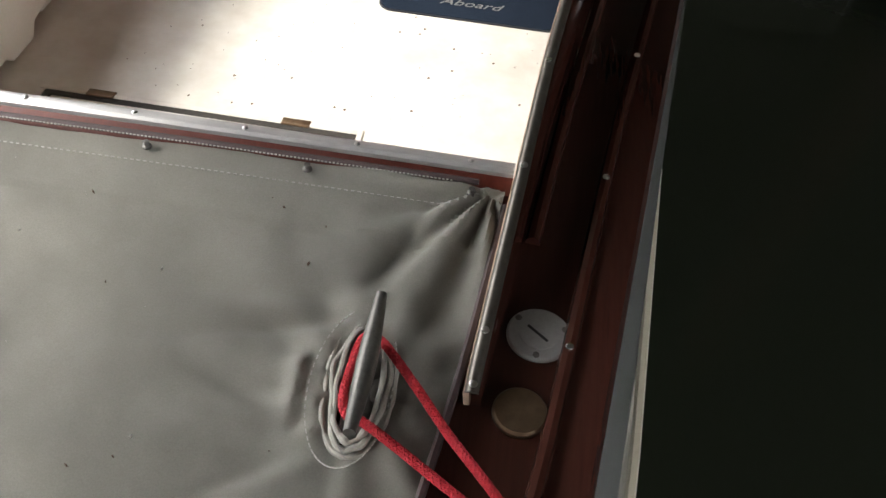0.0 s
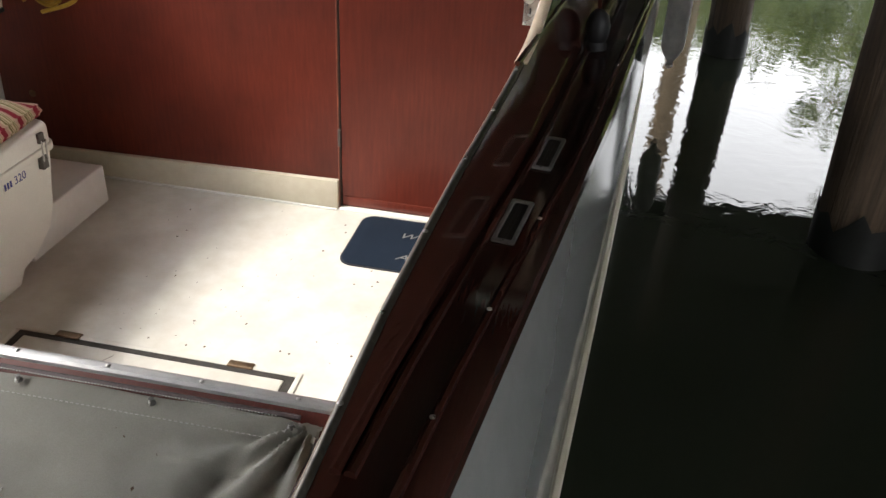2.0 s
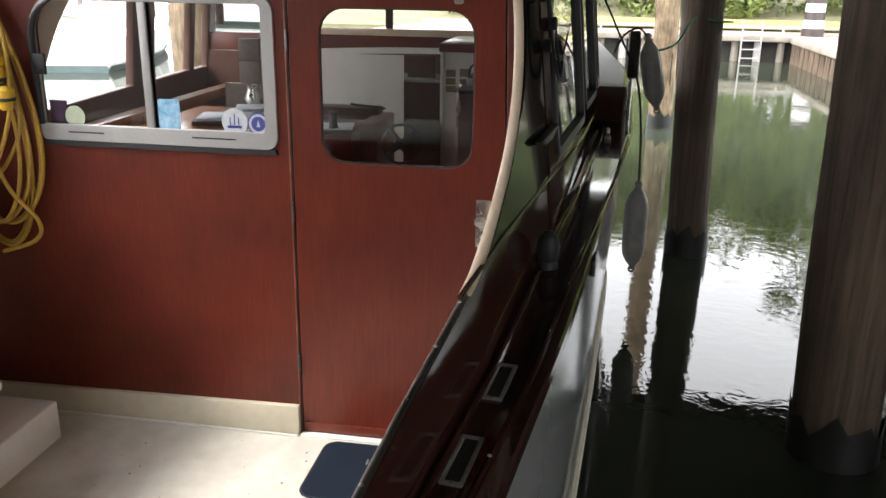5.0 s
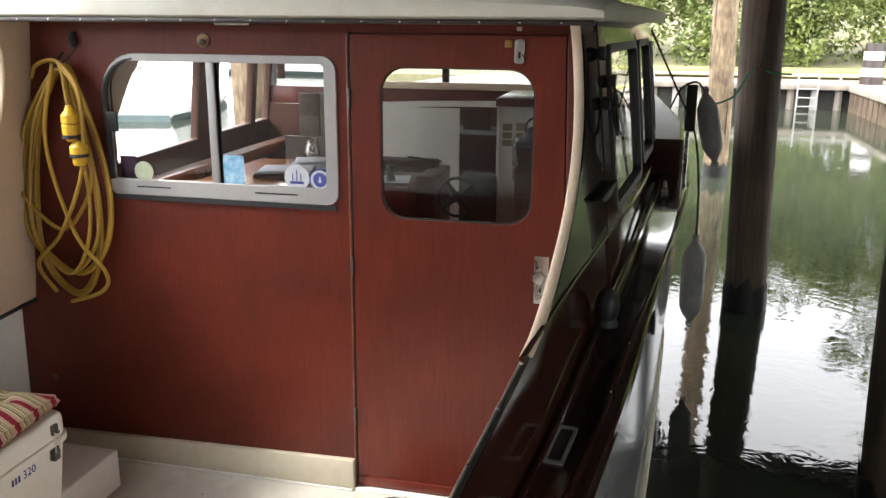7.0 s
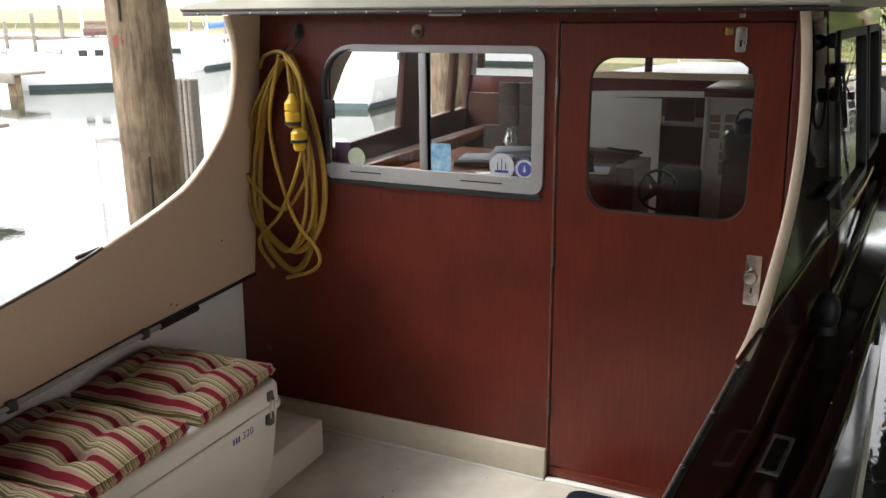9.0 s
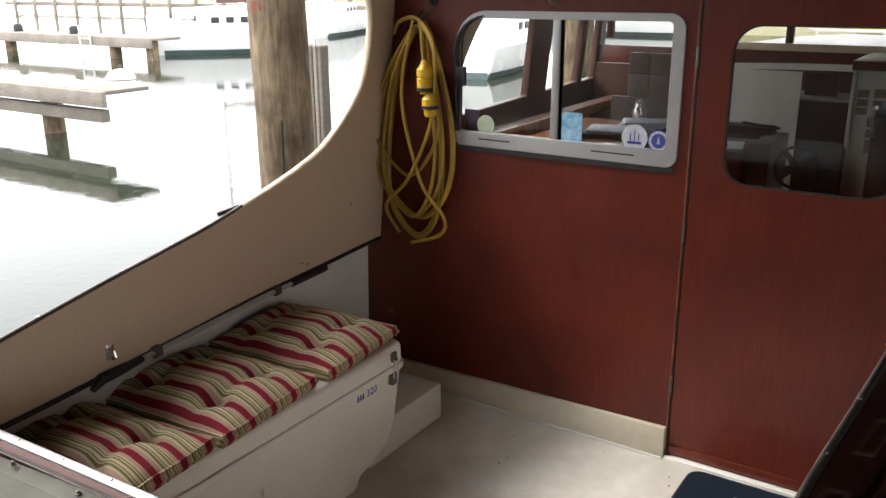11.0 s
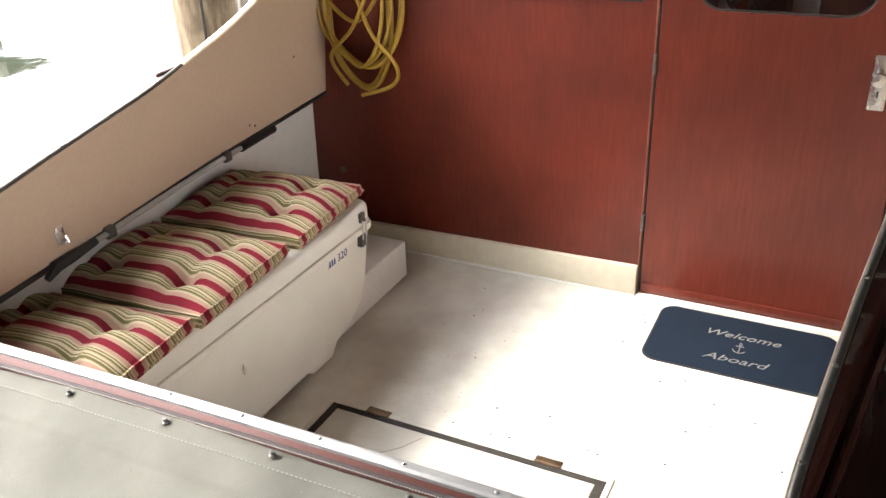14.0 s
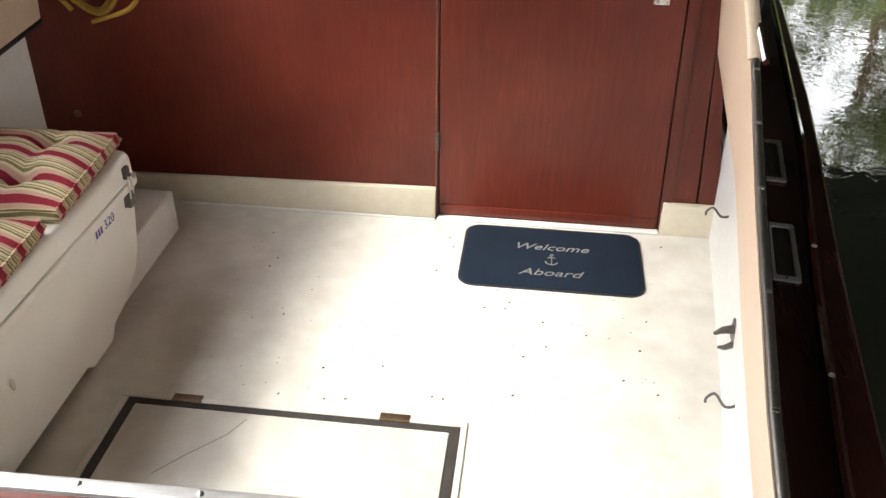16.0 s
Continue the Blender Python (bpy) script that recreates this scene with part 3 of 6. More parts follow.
# finger dock and moored boats on the port side
dock = thing("finger_dock", (-12, 5, WL), "weathered timber finger dock over bright water", "dock", kind="structure")
for k in range(12):
    part("plank", cuboid(-16.6 + k * 0.58, -16.6 + k * 0.58 + 0.56, 4.2, 4.95, 0.50, 0.56, 0.008, 1), OLDWOOD, dock)
part("fascia", cuboid(-16.6, -9.65, 4.12, 4.2, 0.33, 0.55, 0.01), OLDWOOD, dock)
part("lower_beam", cuboid(-16.6, -9.9, 4.25, 4.4, 0.08, 0.26, 0.01), OLDWOOD, dock)
for x in (-11.65, -15.2):
    part("post", lathe([(0.17, WL - 0.6), (0.16, 0.5)], (x, 4.6, 0), "z", 14), PILING, dock)


def sailboat(at, length, heading, label, cover):
    ob = thing("sailboat", (at[0], at[1], WL), label, "sailboat", "moored boats")
    turn = Matrix.Translation((at[0], at[1], WL)) @ pose(0, 0, 0, 0, 0, heading)
    bm, rings = bmesh.new(), []
    for k in range(13):
        t = k / 12
        half = length * 0.16 * (math.sin(math.pi * (0.22 + 0.78 * t)) ** 0.7 if t < 1 else 0.01)
        top = 0.75 + 0.45 * t * t * 1.2
        x = (t - 0.5) * length
        rings.append([bm.verts.new((x, s * half * q, z)) for s, q, z in ((-1, 0.6, -0.2), (-1, 0.9, 0.25), (-1, 1, top), (1, 1, top), (1, 0.9, 0.25), (1, 0.6, -0.2))])
    for a, b in zip(rings, rings[1:]):
        for i in range(5):
            bm.faces.new((a[i], a[i + 1], b[i + 1], b[i]))
    bm.faces.new(rings[0])
    part("hull", moved(bm, turn), SAILCLOTH, ob)
    for sgn in (-1, 1):
        bm, rows = bmesh.new(), []
        for k in range(12):
            t = k / 12
            half = length * 0.16 * math.sin(math.pi * (0.22 + 0.78 * t)) ** 0.7 + 0.06
            rows.append([bm.verts.new(((t - 0.5) * length - (0.015 if k == 0 else 0), sgn * half * q, z)) for q, z in ((0.72, 0.0), (0.84, 0.16))])
        for a, b in zip(rows, rows[1:]):
            bm.faces.new((a[0], a[1], b[1], b[0]))
        part("boot_stripe", moved(bm, turn), BOOTPAINT, ob, "grey-green boot stripe")
    beam = length * 0.16 * math.sin(math.pi * 0.22) ** 0.7
    part("stern_stripe", moved(cuboid(-0.5 * length - 0.015, -0.5 * length + 0.01, -beam * 0.8, beam * 0.8, 0.0, 0.16), turn), BOOTPAINT, ob)
    part("cabin", moved(cuboid(-0.15 * length, 0.2 * length, -length * 0.09, length * 0.09, 0.8, 1.35, 0.12, 3), turn), SAILCLOTH, ob)
    for j in range(3):
        part("window", moved(cuboid(-0.1 * length + j * 0.09 * length, -0.05 * length + j * 0.09 * length, -length * 0.093, length * 0.093, 1.0, 1.2, 0.02), turn), BLACK, ob)
    part("mast", moved(tube([(0.08 * length, 0, 0.9), (0.08 * length, 0, 1.35 * length)], 0.045, 6), turn), SAILCLOTH, ob)
    part("boom", moved(tube([(0.08 * length, 0, 1.75), (-0.36 * length, 0, 1.8)], 0.13, 8), turn), cover, ob)
    part("stay", moved(tube([(0.49 * length, 0, 1.2), (0.08 * length, 0, 1.33 * length)], 0.015, 4), turn), STEEL, ob)
    return ob


sailboat((-21.4, 17.6), 5.4, -125, "small white sailboat with a brown sail cover moored off", TANCLOTH)
sailboat((-26, 28.5), 8.5, -62, "white sailboat with a blue boom cover", BLUECLOTH)
sailboat((-11.3, 18.3), 8.0, 105, "white motor sailer hull with a dark boot stripe", BLUECLOTH)
sailboat((-14, 34), 10, -10, "white sailboat far across the water", BLUECLOTH)
sailboat((-42, 40), 10, 15, "white sailboat in the far moorings", TANCLOTH)
sailboat((-3, 38), 9, 5, "white sailboat ahead of the bow", BLUECLOTH)
second = thing("finger_dock", (-27, 14, WL), "grey timber finger dock on dark posts across the fairway", "dock", kind="structure")
part("deck", cuboid(-40, -21.0, 14.0, 15.1, 0.34, 0.42, 0.02), OLDWOOD, second)
part("fascia", cuboid(-40, -21.0, 13.9, 13.995, 0.12, 0.43, 0.01), OLDWOOD, second)
for x in (-21.3, -23.1, -29.0, -34.0):
    part("post", lathe([(0.2, WL - 0.6), (0.19, 0.34)], (x, 14.2, 0), "z", 12), PILING, second)
for x in (-25.6, -28.9):
    part("bollard", lathe([(0.16, 0.42), (0.17, 0.6), (0.12, 0.68), (0, 0.7)], (x, 14.5, 0), "z", 12), BLACK, second)
for x in (-24.4, -23.85):
    part("ladder_stile", tube([(x, 13.86, WL - 0.4), (x, 13.86, 0.75)], 0.03, 6), SAILCLOTH, second, "white ladder stile")
for k in range(4):
    part("ladder_rung", tube([(-24.4, 13.86, -0.1 + k * 0.22), (-23.85, 13.86, -0.1 + k * 0.22)], 0.02, 6), SAILCLOTH, second)
buoy = thing("mooring_buoy", (-17.5, 10.2, WL), "white mooring buoy floating off the dock", "buoy")
part("ball", lathe([(0.05, -0.25), (0.26, -0.12), (0.36, 0.02), (0.3, 0.16), (0.12, 0.24), (0, 0.26)], (-17.5, 10.2, WL), "z", 20), SAILCLOTH, buoy)
part("eye", tube([(-17.5 + 0.06 * math.cos(a * 0.7854), 10.2, WL + 0.29 + 0.06 * math.sin(a * 0.7854)) for a in range(8)], 0.012, 6, closed=True), GUNMETAL, buoy)
far = thing("far_dock", (-25, 45, WL), "low dark dock along the far moorings", "dock", kind="structure")
part("deck", cuboid(-80, -4, 44, 46, 0.2, 0.5), OLDWOOD, far)
for k in range(24):
    part("post", lathe([(0.16, WL - 0.5), (0.15, 1.6 + 0.6 * (k % 3))], (-78 + k * 3.1, 43.8, 0), "z", 8), OLDWOOD, far)

# ---- hull, decks and cockpit shell ----
YS_HULL = [-3.8 + 0.31 * k for k in range(41)]
hull = thing("hull", (MID, 0, WL), "glossy grey-white wooden hull with a pale rubbing strake", "boat hull", kind="structure")
for name, sgn in (("topside", 1), ("topside", -1)):
    bm, rows = bmesh.new(), []
    for y in YS_HULL:
        o, b, zc = along(OUTER, y), along(BILGE, y), along(CAPZ, y) - 0.035
        o = max(o, MID + 0.01) - 0.012
        line = [(o, zc), (o * 0.62 + b * 0.38 + 0.012, zc * 0.6 + 0.1 * 0.4), (b - 0.02, 0.13), (b - 0.03, 0.0), (b - 0.12, WL - 0.4)]
        rows.append([bm.verts.new((x if sgn > 0 else 2 * MID - x, y, z)) for x, z in line])
    for a, c in zip(rows, rows[1:]):
        for i in range(4):
            bm.faces.new((a[i], a[i + 1], c[i + 1], c[i]))
    part(name, bm, HULL, hull)
    pts = [(along(BILGE, y) - 0.012 if sgn > 0 else 2 * MID - along(BILGE, y) + 0.012, y, 0.10) for y in YS_HULL]
    part("rubbing_strake", tube(pts, 0.02, 8), CREAM, hull, "pale cream rubbing strake")
part("transom", cuboid(2 * MID - 0.9, 0.9, -3.83, -3.78, -0.6, 0.74), HULL, hull)


def strip_along(y0, y1, inner, outer, top, drop, n=40, mirror=False):
    """A board that follows the boat's side."""
    bm, rows = bmesh.new(), []
    for k in range(n + 1):
        y = y0 + (y1 - y0) * k / n
        a, b, z = inner(y), outer(y), top(y)
        q = [(a, z - drop), (a, z), (b - 0.008, z), (b, z - 0.008), (b, z - drop)]
        rows.append([bm.verts.new((2 * MID - x if mirror else x, y, zz)) for x, zz in q])
    for a, c in zip(rows, rows[1:]):
        for i in range(5):
            bm.faces.new((a[i], a[(i + 1) % 5], c[(i + 1) % 5], c[i]))
    bm.faces.new(rows[0][::-1])
    bm.faces.new(rows[-1])
    return bm


def canvas_edge(y):
    return along(INNER, y) - 0.010


capz = lambda y: along(CAPZ, y)  # noqa: E731
for mirror in (False, True):
    cap = thing("side_deck", (2 * MID - 0.9 if mirror else 0.9, -1.5, 0.8), "dark varnished mahogany side deck with a rounded bead", "side deck", kind="structure")
    part("covering_board", strip_along(-3.8, 6.8, lambda y: (canvas_edge(y) - 0.25 if y < -2.60 else side(y, 0.85) + 0.01), lambda y: along(OUTER, y), capz, 0.05, 60, mirror), VARNISH, cap)
    bead = [(side(y, 0.85) + 0.125 + 0.02 * (y + 2.6), y, capz(y) + 0.004) for y in [-3.8 + 0.16 * k for k in range(50)]]
    part("bead", tube([(2 * MID - x if mirror else x, y, z) for x, y, z in bead], 0.011, 8), VARNISH, cap)
    foot = [(side(y, 0.9) + 0.047, y, capz(y) + 0.004) for y in [-2.34 + 0.16 * k for k in range(41)]]
    part("cove_moulding", tube([(2 * MID - x if mirror else x, y, z) for x, y, z in foot], 0.012, 8), VARNISH, cap)
    if not mirror:
        for y in (-2.53, -2.18, -1.83, -1.42, -0.7, -0.3):
            screw(cap, (side(y, 0.85) + 0.125 + 0.02 * (y + 2.6), y, capz(y) + 0.014), r=0.006)

fl = [(side(y, 0.72) + 0.11, y) for y in [-2.25 + 0.15 * k for k in range(16)]]
tagged(part("floor", plate(fl + [(2 * MID - x, y) for x, y in reversed(fl)], [], lambda u, v, t: Vector((u, v, t - 0.06)), 0.06), SOLE), "cream painted cockpit sole, scuffed and speckled", "floor", kind="structure")
dirt = thing("debris", (0, -0.8, 0.001), "small brown specks of dirt scattered on the sole", "debris", kind="stuff")
bm, rnd = bmesh.new(), random.Random(9)
for _ in range(95):
    x, y, q = rnd.uniform(-0.7, 0.95), rnd.uniform(-1.15, -0.08), rnd.choice((0.0022, 0.003, 0.003, 0.0055))
    lathe([(q, 0), (q * 0.7, q * 0.35), (0, q * 0.4)], (x, y, 0.0), pose(0, 0, 0, 0, 0, rnd.uniform(0, 90)) @ Matrix.Diagonal((1, rnd.uniform(0.4, 0.9), 1, 1)), 6, bm)
part("speck", bm, SCUFF, dirt)

# side walls: painted lower hull side and the leaning coaming panels with their curved edges
STBD_EDGE = [(-2.64, 0.835), (-2.56, 0.858), (-2.22, 0.928), (-1.97, 0.978), (-1.62, 1.04), (-1.34, 1.086), (-1.08, 1.134), (-0.86, 1.192), (-0.65, 1.272), (-0.45, 1.365), (-0.29, 1.47), (-0.15, 1.61), (-0.075, 1.76), (-0.05, 1.9), (-0.065, 2.01)]
PORT_EDGE = [(-2.64, 0.83), (-2.56, 0.87), (-2.3, 0.99), (-1.8, 1.07), (-1.5, 1.105), (-1.19, 1.144), (-0.85, 1.212), (-0.62, 1.275), (-0.5, 1.326), (-0.36, 1.425), (-0.25, 1.545), (-0.20, 1.67), (-0.185, 1.79), (-0.2, 1.9), (-0.255, 2.01)]
for name, edge, mirror, label in (("wall_starboard", STBD_EDGE, False, "beige coaming panel with a cream curved edge, varnished outside"), ("wall_port", PORT_EDGE, True, "beige painted coaming panel sweeping up to the roof")):
    wall = thing(name, (2 * MID - 0.95 if mirror else 0.95, -1, 0), label, "cockpit wall", kind="structure")
    curve = [(v.x, v.y) for v in spline([(a, b, 0) for a, b in edge], 5)]
    outline = curve + [(0.3, 2.01), (0.3, 0.765)] + [(-2.64 + 2.94 * k / 24, 0.765) for k in range(23, -1, -1)]
    part("inner_panel", plate(outline, [], wing(0.0, mirror), 0.008), BEIGE, wall)
    part("outer_panel", plate(outline, [], wing(0.0105, mirror), 0.013), VARNISH, wall, "dark glossy varnished outer face")
    pane = [(y + 0.02 + 0.03 * (z > 1.5), z - 0.004) for y, z in curve if y > -1.05 and 1.2 < z < 1.99] + [(0.29, 1.985), (0.29, 1.165), (-0.5, 1.185)]
    part("side_glass", plate(pane, [], wing(0.0245, mirror), 0.004), BLACKGLASS, wall, "dark mirror-like glazing")
    ml = spline([(side(y, z) + 0.028, y, z) for y, z in ((-1.17, 1.165), (-0.55, 1.178), (0.06, 1.164), (0.84, 1.139), (1.8, 1.12), (2.9, 1.11))], 6)
    part("moulding", tube([(2 * MID - p.x if mirror else p.x, p.y, p.z) for p in ml], 0.008, 6), VARNISH, wall)
    fore = [c for c in curve if c[0] > -1.12 or c[1] > 1.3]
    aft = [c for c in curve if c not in fore]
    for nm, pts, ma, wd, lb in (("edge_trim", fore, TRIMCREAM, 0.018, "cream painted edge trim"), ("edge_strip", aft + fore[:1], STRIPMETAL, 0.0095, "dull half-round metal edge strip")):
        bm, rows = bmesh.new(), []
        for i, (y, z) in enumerate(pts):
            p0, p1 = pts[max(i - 1, 0)], pts[min(i + 1, len(pts) - 1)]
            d = Vector((0, p1[0] - p0[0], p1[1] - p0[1])).normalized()
            up = Vector((0, -d.z, d.y))
            x = side(y, z) + 0.0115
            ring = []
            for k in range(9):
                a = math.pi * k / 8
                q = Vector((x - wd * math.cos(a), y, z)) + up * (0.010 * math.sin(a) + 0.001)
                if mirror:
                    q.x = 2 * MID - q.x
                ring.append(bm.verts.new(q))
            rows.append(ring)
        for a, b in zip(rows, rows[1:]):
            for k in range(9):
                bm.faces.new((a[k], a[(k + 1) % 9], b[(k + 1) % 9], b[k]))
        bm.faces.new(rows[0])
        bm.faces.new(rows[-1])
        strip = part(nm, bm, ma, wall, lb)
        if nm == "edge_strip":
            for y, z in pts[1::4]:
                x = side(y, z) + 0.0115
                screw(strip, (2 * MID - x if mirror else x, y, z + 0.0105), r=0.006)
    bm, rows = bmesh.new(), []
    for k in range(25):
        y = -2.3 + 2.32 * k / 24
        rows.append([bm.verts.new((2 * MID - x if mirror else x, y, z)) for x, z in ((side(y, 0.72) + 0.075, capz(y) - 0.03), (side(y, 0.72) + 0.10, -0.02), (side(y, 0.72) + 0.13, -0.02), (side(y, 0.72) + 0.105, capz(y) - 0.03))])
    for a, b in zip(rows, rows[1:]):
        for k in range(4):
            bm.faces.new((a[k], a[(k + 1) % 4], b[(k + 1) % 4], b[k]))
    part("lower_panel", bm, WHITEPAINT, wall, "white painted lower hull side")
    lip = [(2 * MID - side(y, 0.76) - 0.004, y, 0.758) for y in [-2.3 + 0.1 * k for k in range(24)]]
    if mirror:
        part("lower_lip", tube(lip, 0.012, 8), BLACK, wall, "black rubber lip")

# boat hook stowed under the port panel, with its clips
hook = thing("boat_hook", (-1.4, -1.2, 0.74), "telescopic boat hook with black grips stowed in clips", "boat hook")
hp = lambda y: (2 * MID - side(y, 0.74) + 0.015, y, 0.748 - 0.008 * (y + 0.5))  # noqa: E731
part("pole", tube([hp(-0.75 - 0.1 * k) for k in range(10)], 0.010, 10), FENDERGREY, hook, "dull grey aluminium pole")
part("grip", tube([hp(-0.50 - 0.05 * k) for k in range(6)], 0.017, 10), BLACK, hook, "black rubber grip")
part("hook_head", tube([hp(-1.62), hp(-1.72), hp(-1.80), (hp(-1.84)[0], -1.84, 0.735)], 0.017, 8, taper=[0.7, 1.1, 1.2, 0.6]), BLACK, hook, "black plastic hook head")
for y in (-0.85, -1.55):
    x, _, z = hp(y)
    part("clip", cuboid(x - 0.03, x + 0.012, y - 0.02, y + 0.02, z - 0.02, z + 0.02, 0.005), GUNMETAL, hook)
snap = thing("snap_shackle", (2 * MID - side(-1.75, 0.83), -1.75, 0.83), "small stainless hook on the beige panel", "hook")
x = 2 * MID - side(-1.75, 0.83)
part("base", cuboid(x, x + 0.008, -1.765, -1.735, 0.81, 0.87, 0.003), STEEL, snap)
part("hook", tube([(x + 0.008, -1.75, 0.85), (x + 0.03, -1.75, 0.845), (x + 0.036, -1.75, 0.825), (x + 0.022, -1.75, 0.815)], 0.005, 6), STEEL, snap)
for y, z in ((-0.29, 1.006), (-0.62, 0.80), (-0.66, 0.815)):
    o = thing("panel_screw", (2 * MID - side(y, z), y, z), "small dark screw head in the beige panel", "screw", "panel screws")
    part("head", lathe([(0.006, 0), (0.005, 0.003), (0, 0.004)], (2 * MID - side(y, z) - 0.001, y, z), "x", 8), GUNMETAL, o)

# hooks on the starboard lower wall
flag = thing("stowage_bracket", (1.02, -0.93, 0.27), "grey metal stowage bracket on the white side", "bracket")
x = side(-0.93, 0.72) + 0.09
part("base", plate(rr(-0.995, -0.925, 0.215, 0.285, 0.012, 4), [], lambda u, v, t: Vector((x - 0.004 + t, u, v)), 0.014, 0.002), GUNMETAL, flag)
part("arm", tube([(x - 0.004, -0.96, 0.262), (x - 0.035, -0.962, 0.258), (x - 0.062, -0.966, 0.245)], 0.012, 8, taper=[1.2, 0.9, 0.4]), GUNMETAL, flag)
part("lower_arm", tube([(x - 0.004, -0.985, 0.225), (x - 0.03, -0.995, 0.218), (x - 0.05, -1.0, 0.222)], 0.009, 8, taper=[1.2, 0.9, 0.5]), GUNMETAL, flag)
for y, z in ((-1.24, 0.226), (-0.41, 0.34)):
    x = side(y, 0.72) + 0.09
    o = thing("cup_hook", (x, y, z), "small bent dark wire hook on the side wall", "hook", "cup hooks")
    part("wire", tube(spline([(x + 0.01, y - 0.01, z), (x - 0.025, y - 0.015, z - 0.005), (x - 0.05, y + 0.015, z + 0.012), (x - 0.072, y + 0.01, z), (x - 0.075, y, z - 0.01)], 5), 0.004, 6), GUNMETAL, o)

# transom coaming between cockpit and stern deck
def stern(x):
    return -2.258 - 0.05 * ((0.7 - x) / 1.96) ** 2


def crossbar(x0, x1, prof, n=30):
    bm, rows = bmesh.new(), []
    for k in range(n + 1):
        x = x0 + (x1 - x0) * k / n
        rows.append([bm.verts.new((x, stern(x) + dy, z)) for dy, z in prof])
    m = len(prof)
    for a, b in zip(rows, rows[1:]):
        for i in range(m):
            bm.faces.new((a[i], a[(i + 1) % m], b[(i + 1) % m], b[i]))
    bm.faces.new(rows[0][::-1])
    bm.faces.new(rows[-1])
    return bm


X_P, X_S = 2 * MID - 0.735, 0.728
coam = thing("wall_stern", (-0.3, -2.28, 0), "mahogany stern coaming capped with a metal strip", "coaming", kind="structure")
part("coaming_board", crossbar(X_P, X_S, [(0, -0.02), (0, 0.893), (-0.022, 0.893), (-0.044, 0.872), (-0.046, -0.02)]), TRIMWOOD, coam)
cs = part("cap_strip", crossbar(X_P, X_S, [(0.004, 0.888), (0.003, 0.898), (-0.004, 0.902), (-0.018, 0.902), (-0.023, 0.898), (-0.024, 0.891)]), DULLSTEEL, coam, "polished metal cap strip")
for k in range(12):
    x = 0.66 - 0.178 * k
    screw(cs, (x, stern(x) - 0.010, 0.9015), r=0.005)

# ---- stern canvas, cleat and line ----
canvas = thing("canvas_cover", (-0.3, -2.9, 0.85), "taut grey canvas cover snapped over the stern deck", "canvas cover")
CX, CY = 0.582, -2.659
NX, NY = 300, 230
X0, Y0, Y1 = 2 * MID - 0.7, -3.75, -2.316
CREASES = ((0.30, -2.62, 0.54, -2.557, -0.006, 0.013), (0.25, -2.585, 0.53, -2.535, 0.004, 0.016), (0.555, -2.49, 0.613, -2.359, -0.007, 0.013), (0.583, -2.499, 0.672, -2.36, 0.006, 0.012),
           (0.51, -2.73, 0.506, -2.635, -0.009, 0.012), (0.495, -2.73, 0.49, -2.63, 0.005, 0.012), (0.40, -2.84, 0.526, -2.759, -0.006, 0.014), (0.36, -2.665, 0.499, -2.72, -0.005, 0.012),
           (0.638, -2.70, 0.638, -2.60, -0.006, 0.012), (0.34, -2.74, 0.48, -2.75, 0.005, 0.018), (0.56, -2.90, 0.57, -2.78, -0.005, 0.014), (0.05, -2.50, 0.42, -2.66, -0.0025, 0.02), (-0.25, -2.75, 0.25, -2.62, -0.002, 0.02))


def crease(x, y):
    """Height of the pulled folds in the cloth at a place."""
    z = 0.0
    for ax, ay, bx, by, h, w in CREASES:
        dx, dy = bx - ax, by - ay
        n2 = dx * dx + dy * dy
        t = ((x - ax) * dx + (y - ay) * dy) / n2
        if -0.3 < t < 1.3:
            p = abs((x - ax) * dy - (y - ay) * dx) / math.sqrt(n2)
            if p < 4 * w:
                z += h * math.exp(-(p / w) ** 2) * min(1, max(0, (t + 0.3) / 0.6), max(0, (1.3 - t) / 0.35))
    return z


rows = []
bm = bmesh.new()
for j in range(NY + 1):
    v = j / NY
    row = []
    for i in range(NX + 1):
        y = Y0 + (Y1 - Y0) * v
        xe = canvas_edge(y) - 0.004
        x = X0 + (xe - X0) * (i / NX) ** 0.8
        y += (stern(x) + 2.258) * v
        d = math.hypot((x - CX) * 1.15, (y - CY) * 0.75)
        z = 0.832 + 0.055 * max(0, (y + 2.62) / 0.3) ** 1.5 * (y > -2.62) - 0.02 * max(0, -2.62 - y)
        ang = math.atan2(y - CY, x - CX)
        z += crease(x, y) + 0.013 * math.exp(-((d - 0.085) / 0.035) ** 2) + 0.0042 * math.exp(-(d / 0.35) ** 2) * math.sin(ang * 11 + 2 * noise.noise((x * 3, y * 3, 0))) * min(1, d / 0.12)
        dc = math.hypot(x - 0.70, y + 2.32)
        ac = math.atan2(y + 2.32, x - 0.70)
        z += 0.011 * math.exp(-(dc / 0.24) ** 2) * math.sin(ac * 12 + 1) * min(1, dc / 0.05)
        z += 0.009 * noise.noise((x * 2.2, y * 4.0, 1.0)) + 0.0045 * noise.noise((x * 6 + y * 7, y * 11, 4.0)) + 0.0016 * noise.noise((x * 22, y * 26 + x * 9, 2.0)) + 0.003 * math.sin((y * 6 + x * 2.5) * 2.0 + 3 * noise.noise((x, y, 7))) * math.exp(-((x - 0.1) / 0.7) ** 2) * 1.1
        if v > 0.93:
            z += 0.004
        row.append(bm.verts.new((x, y, z)))
    rows.append(row)
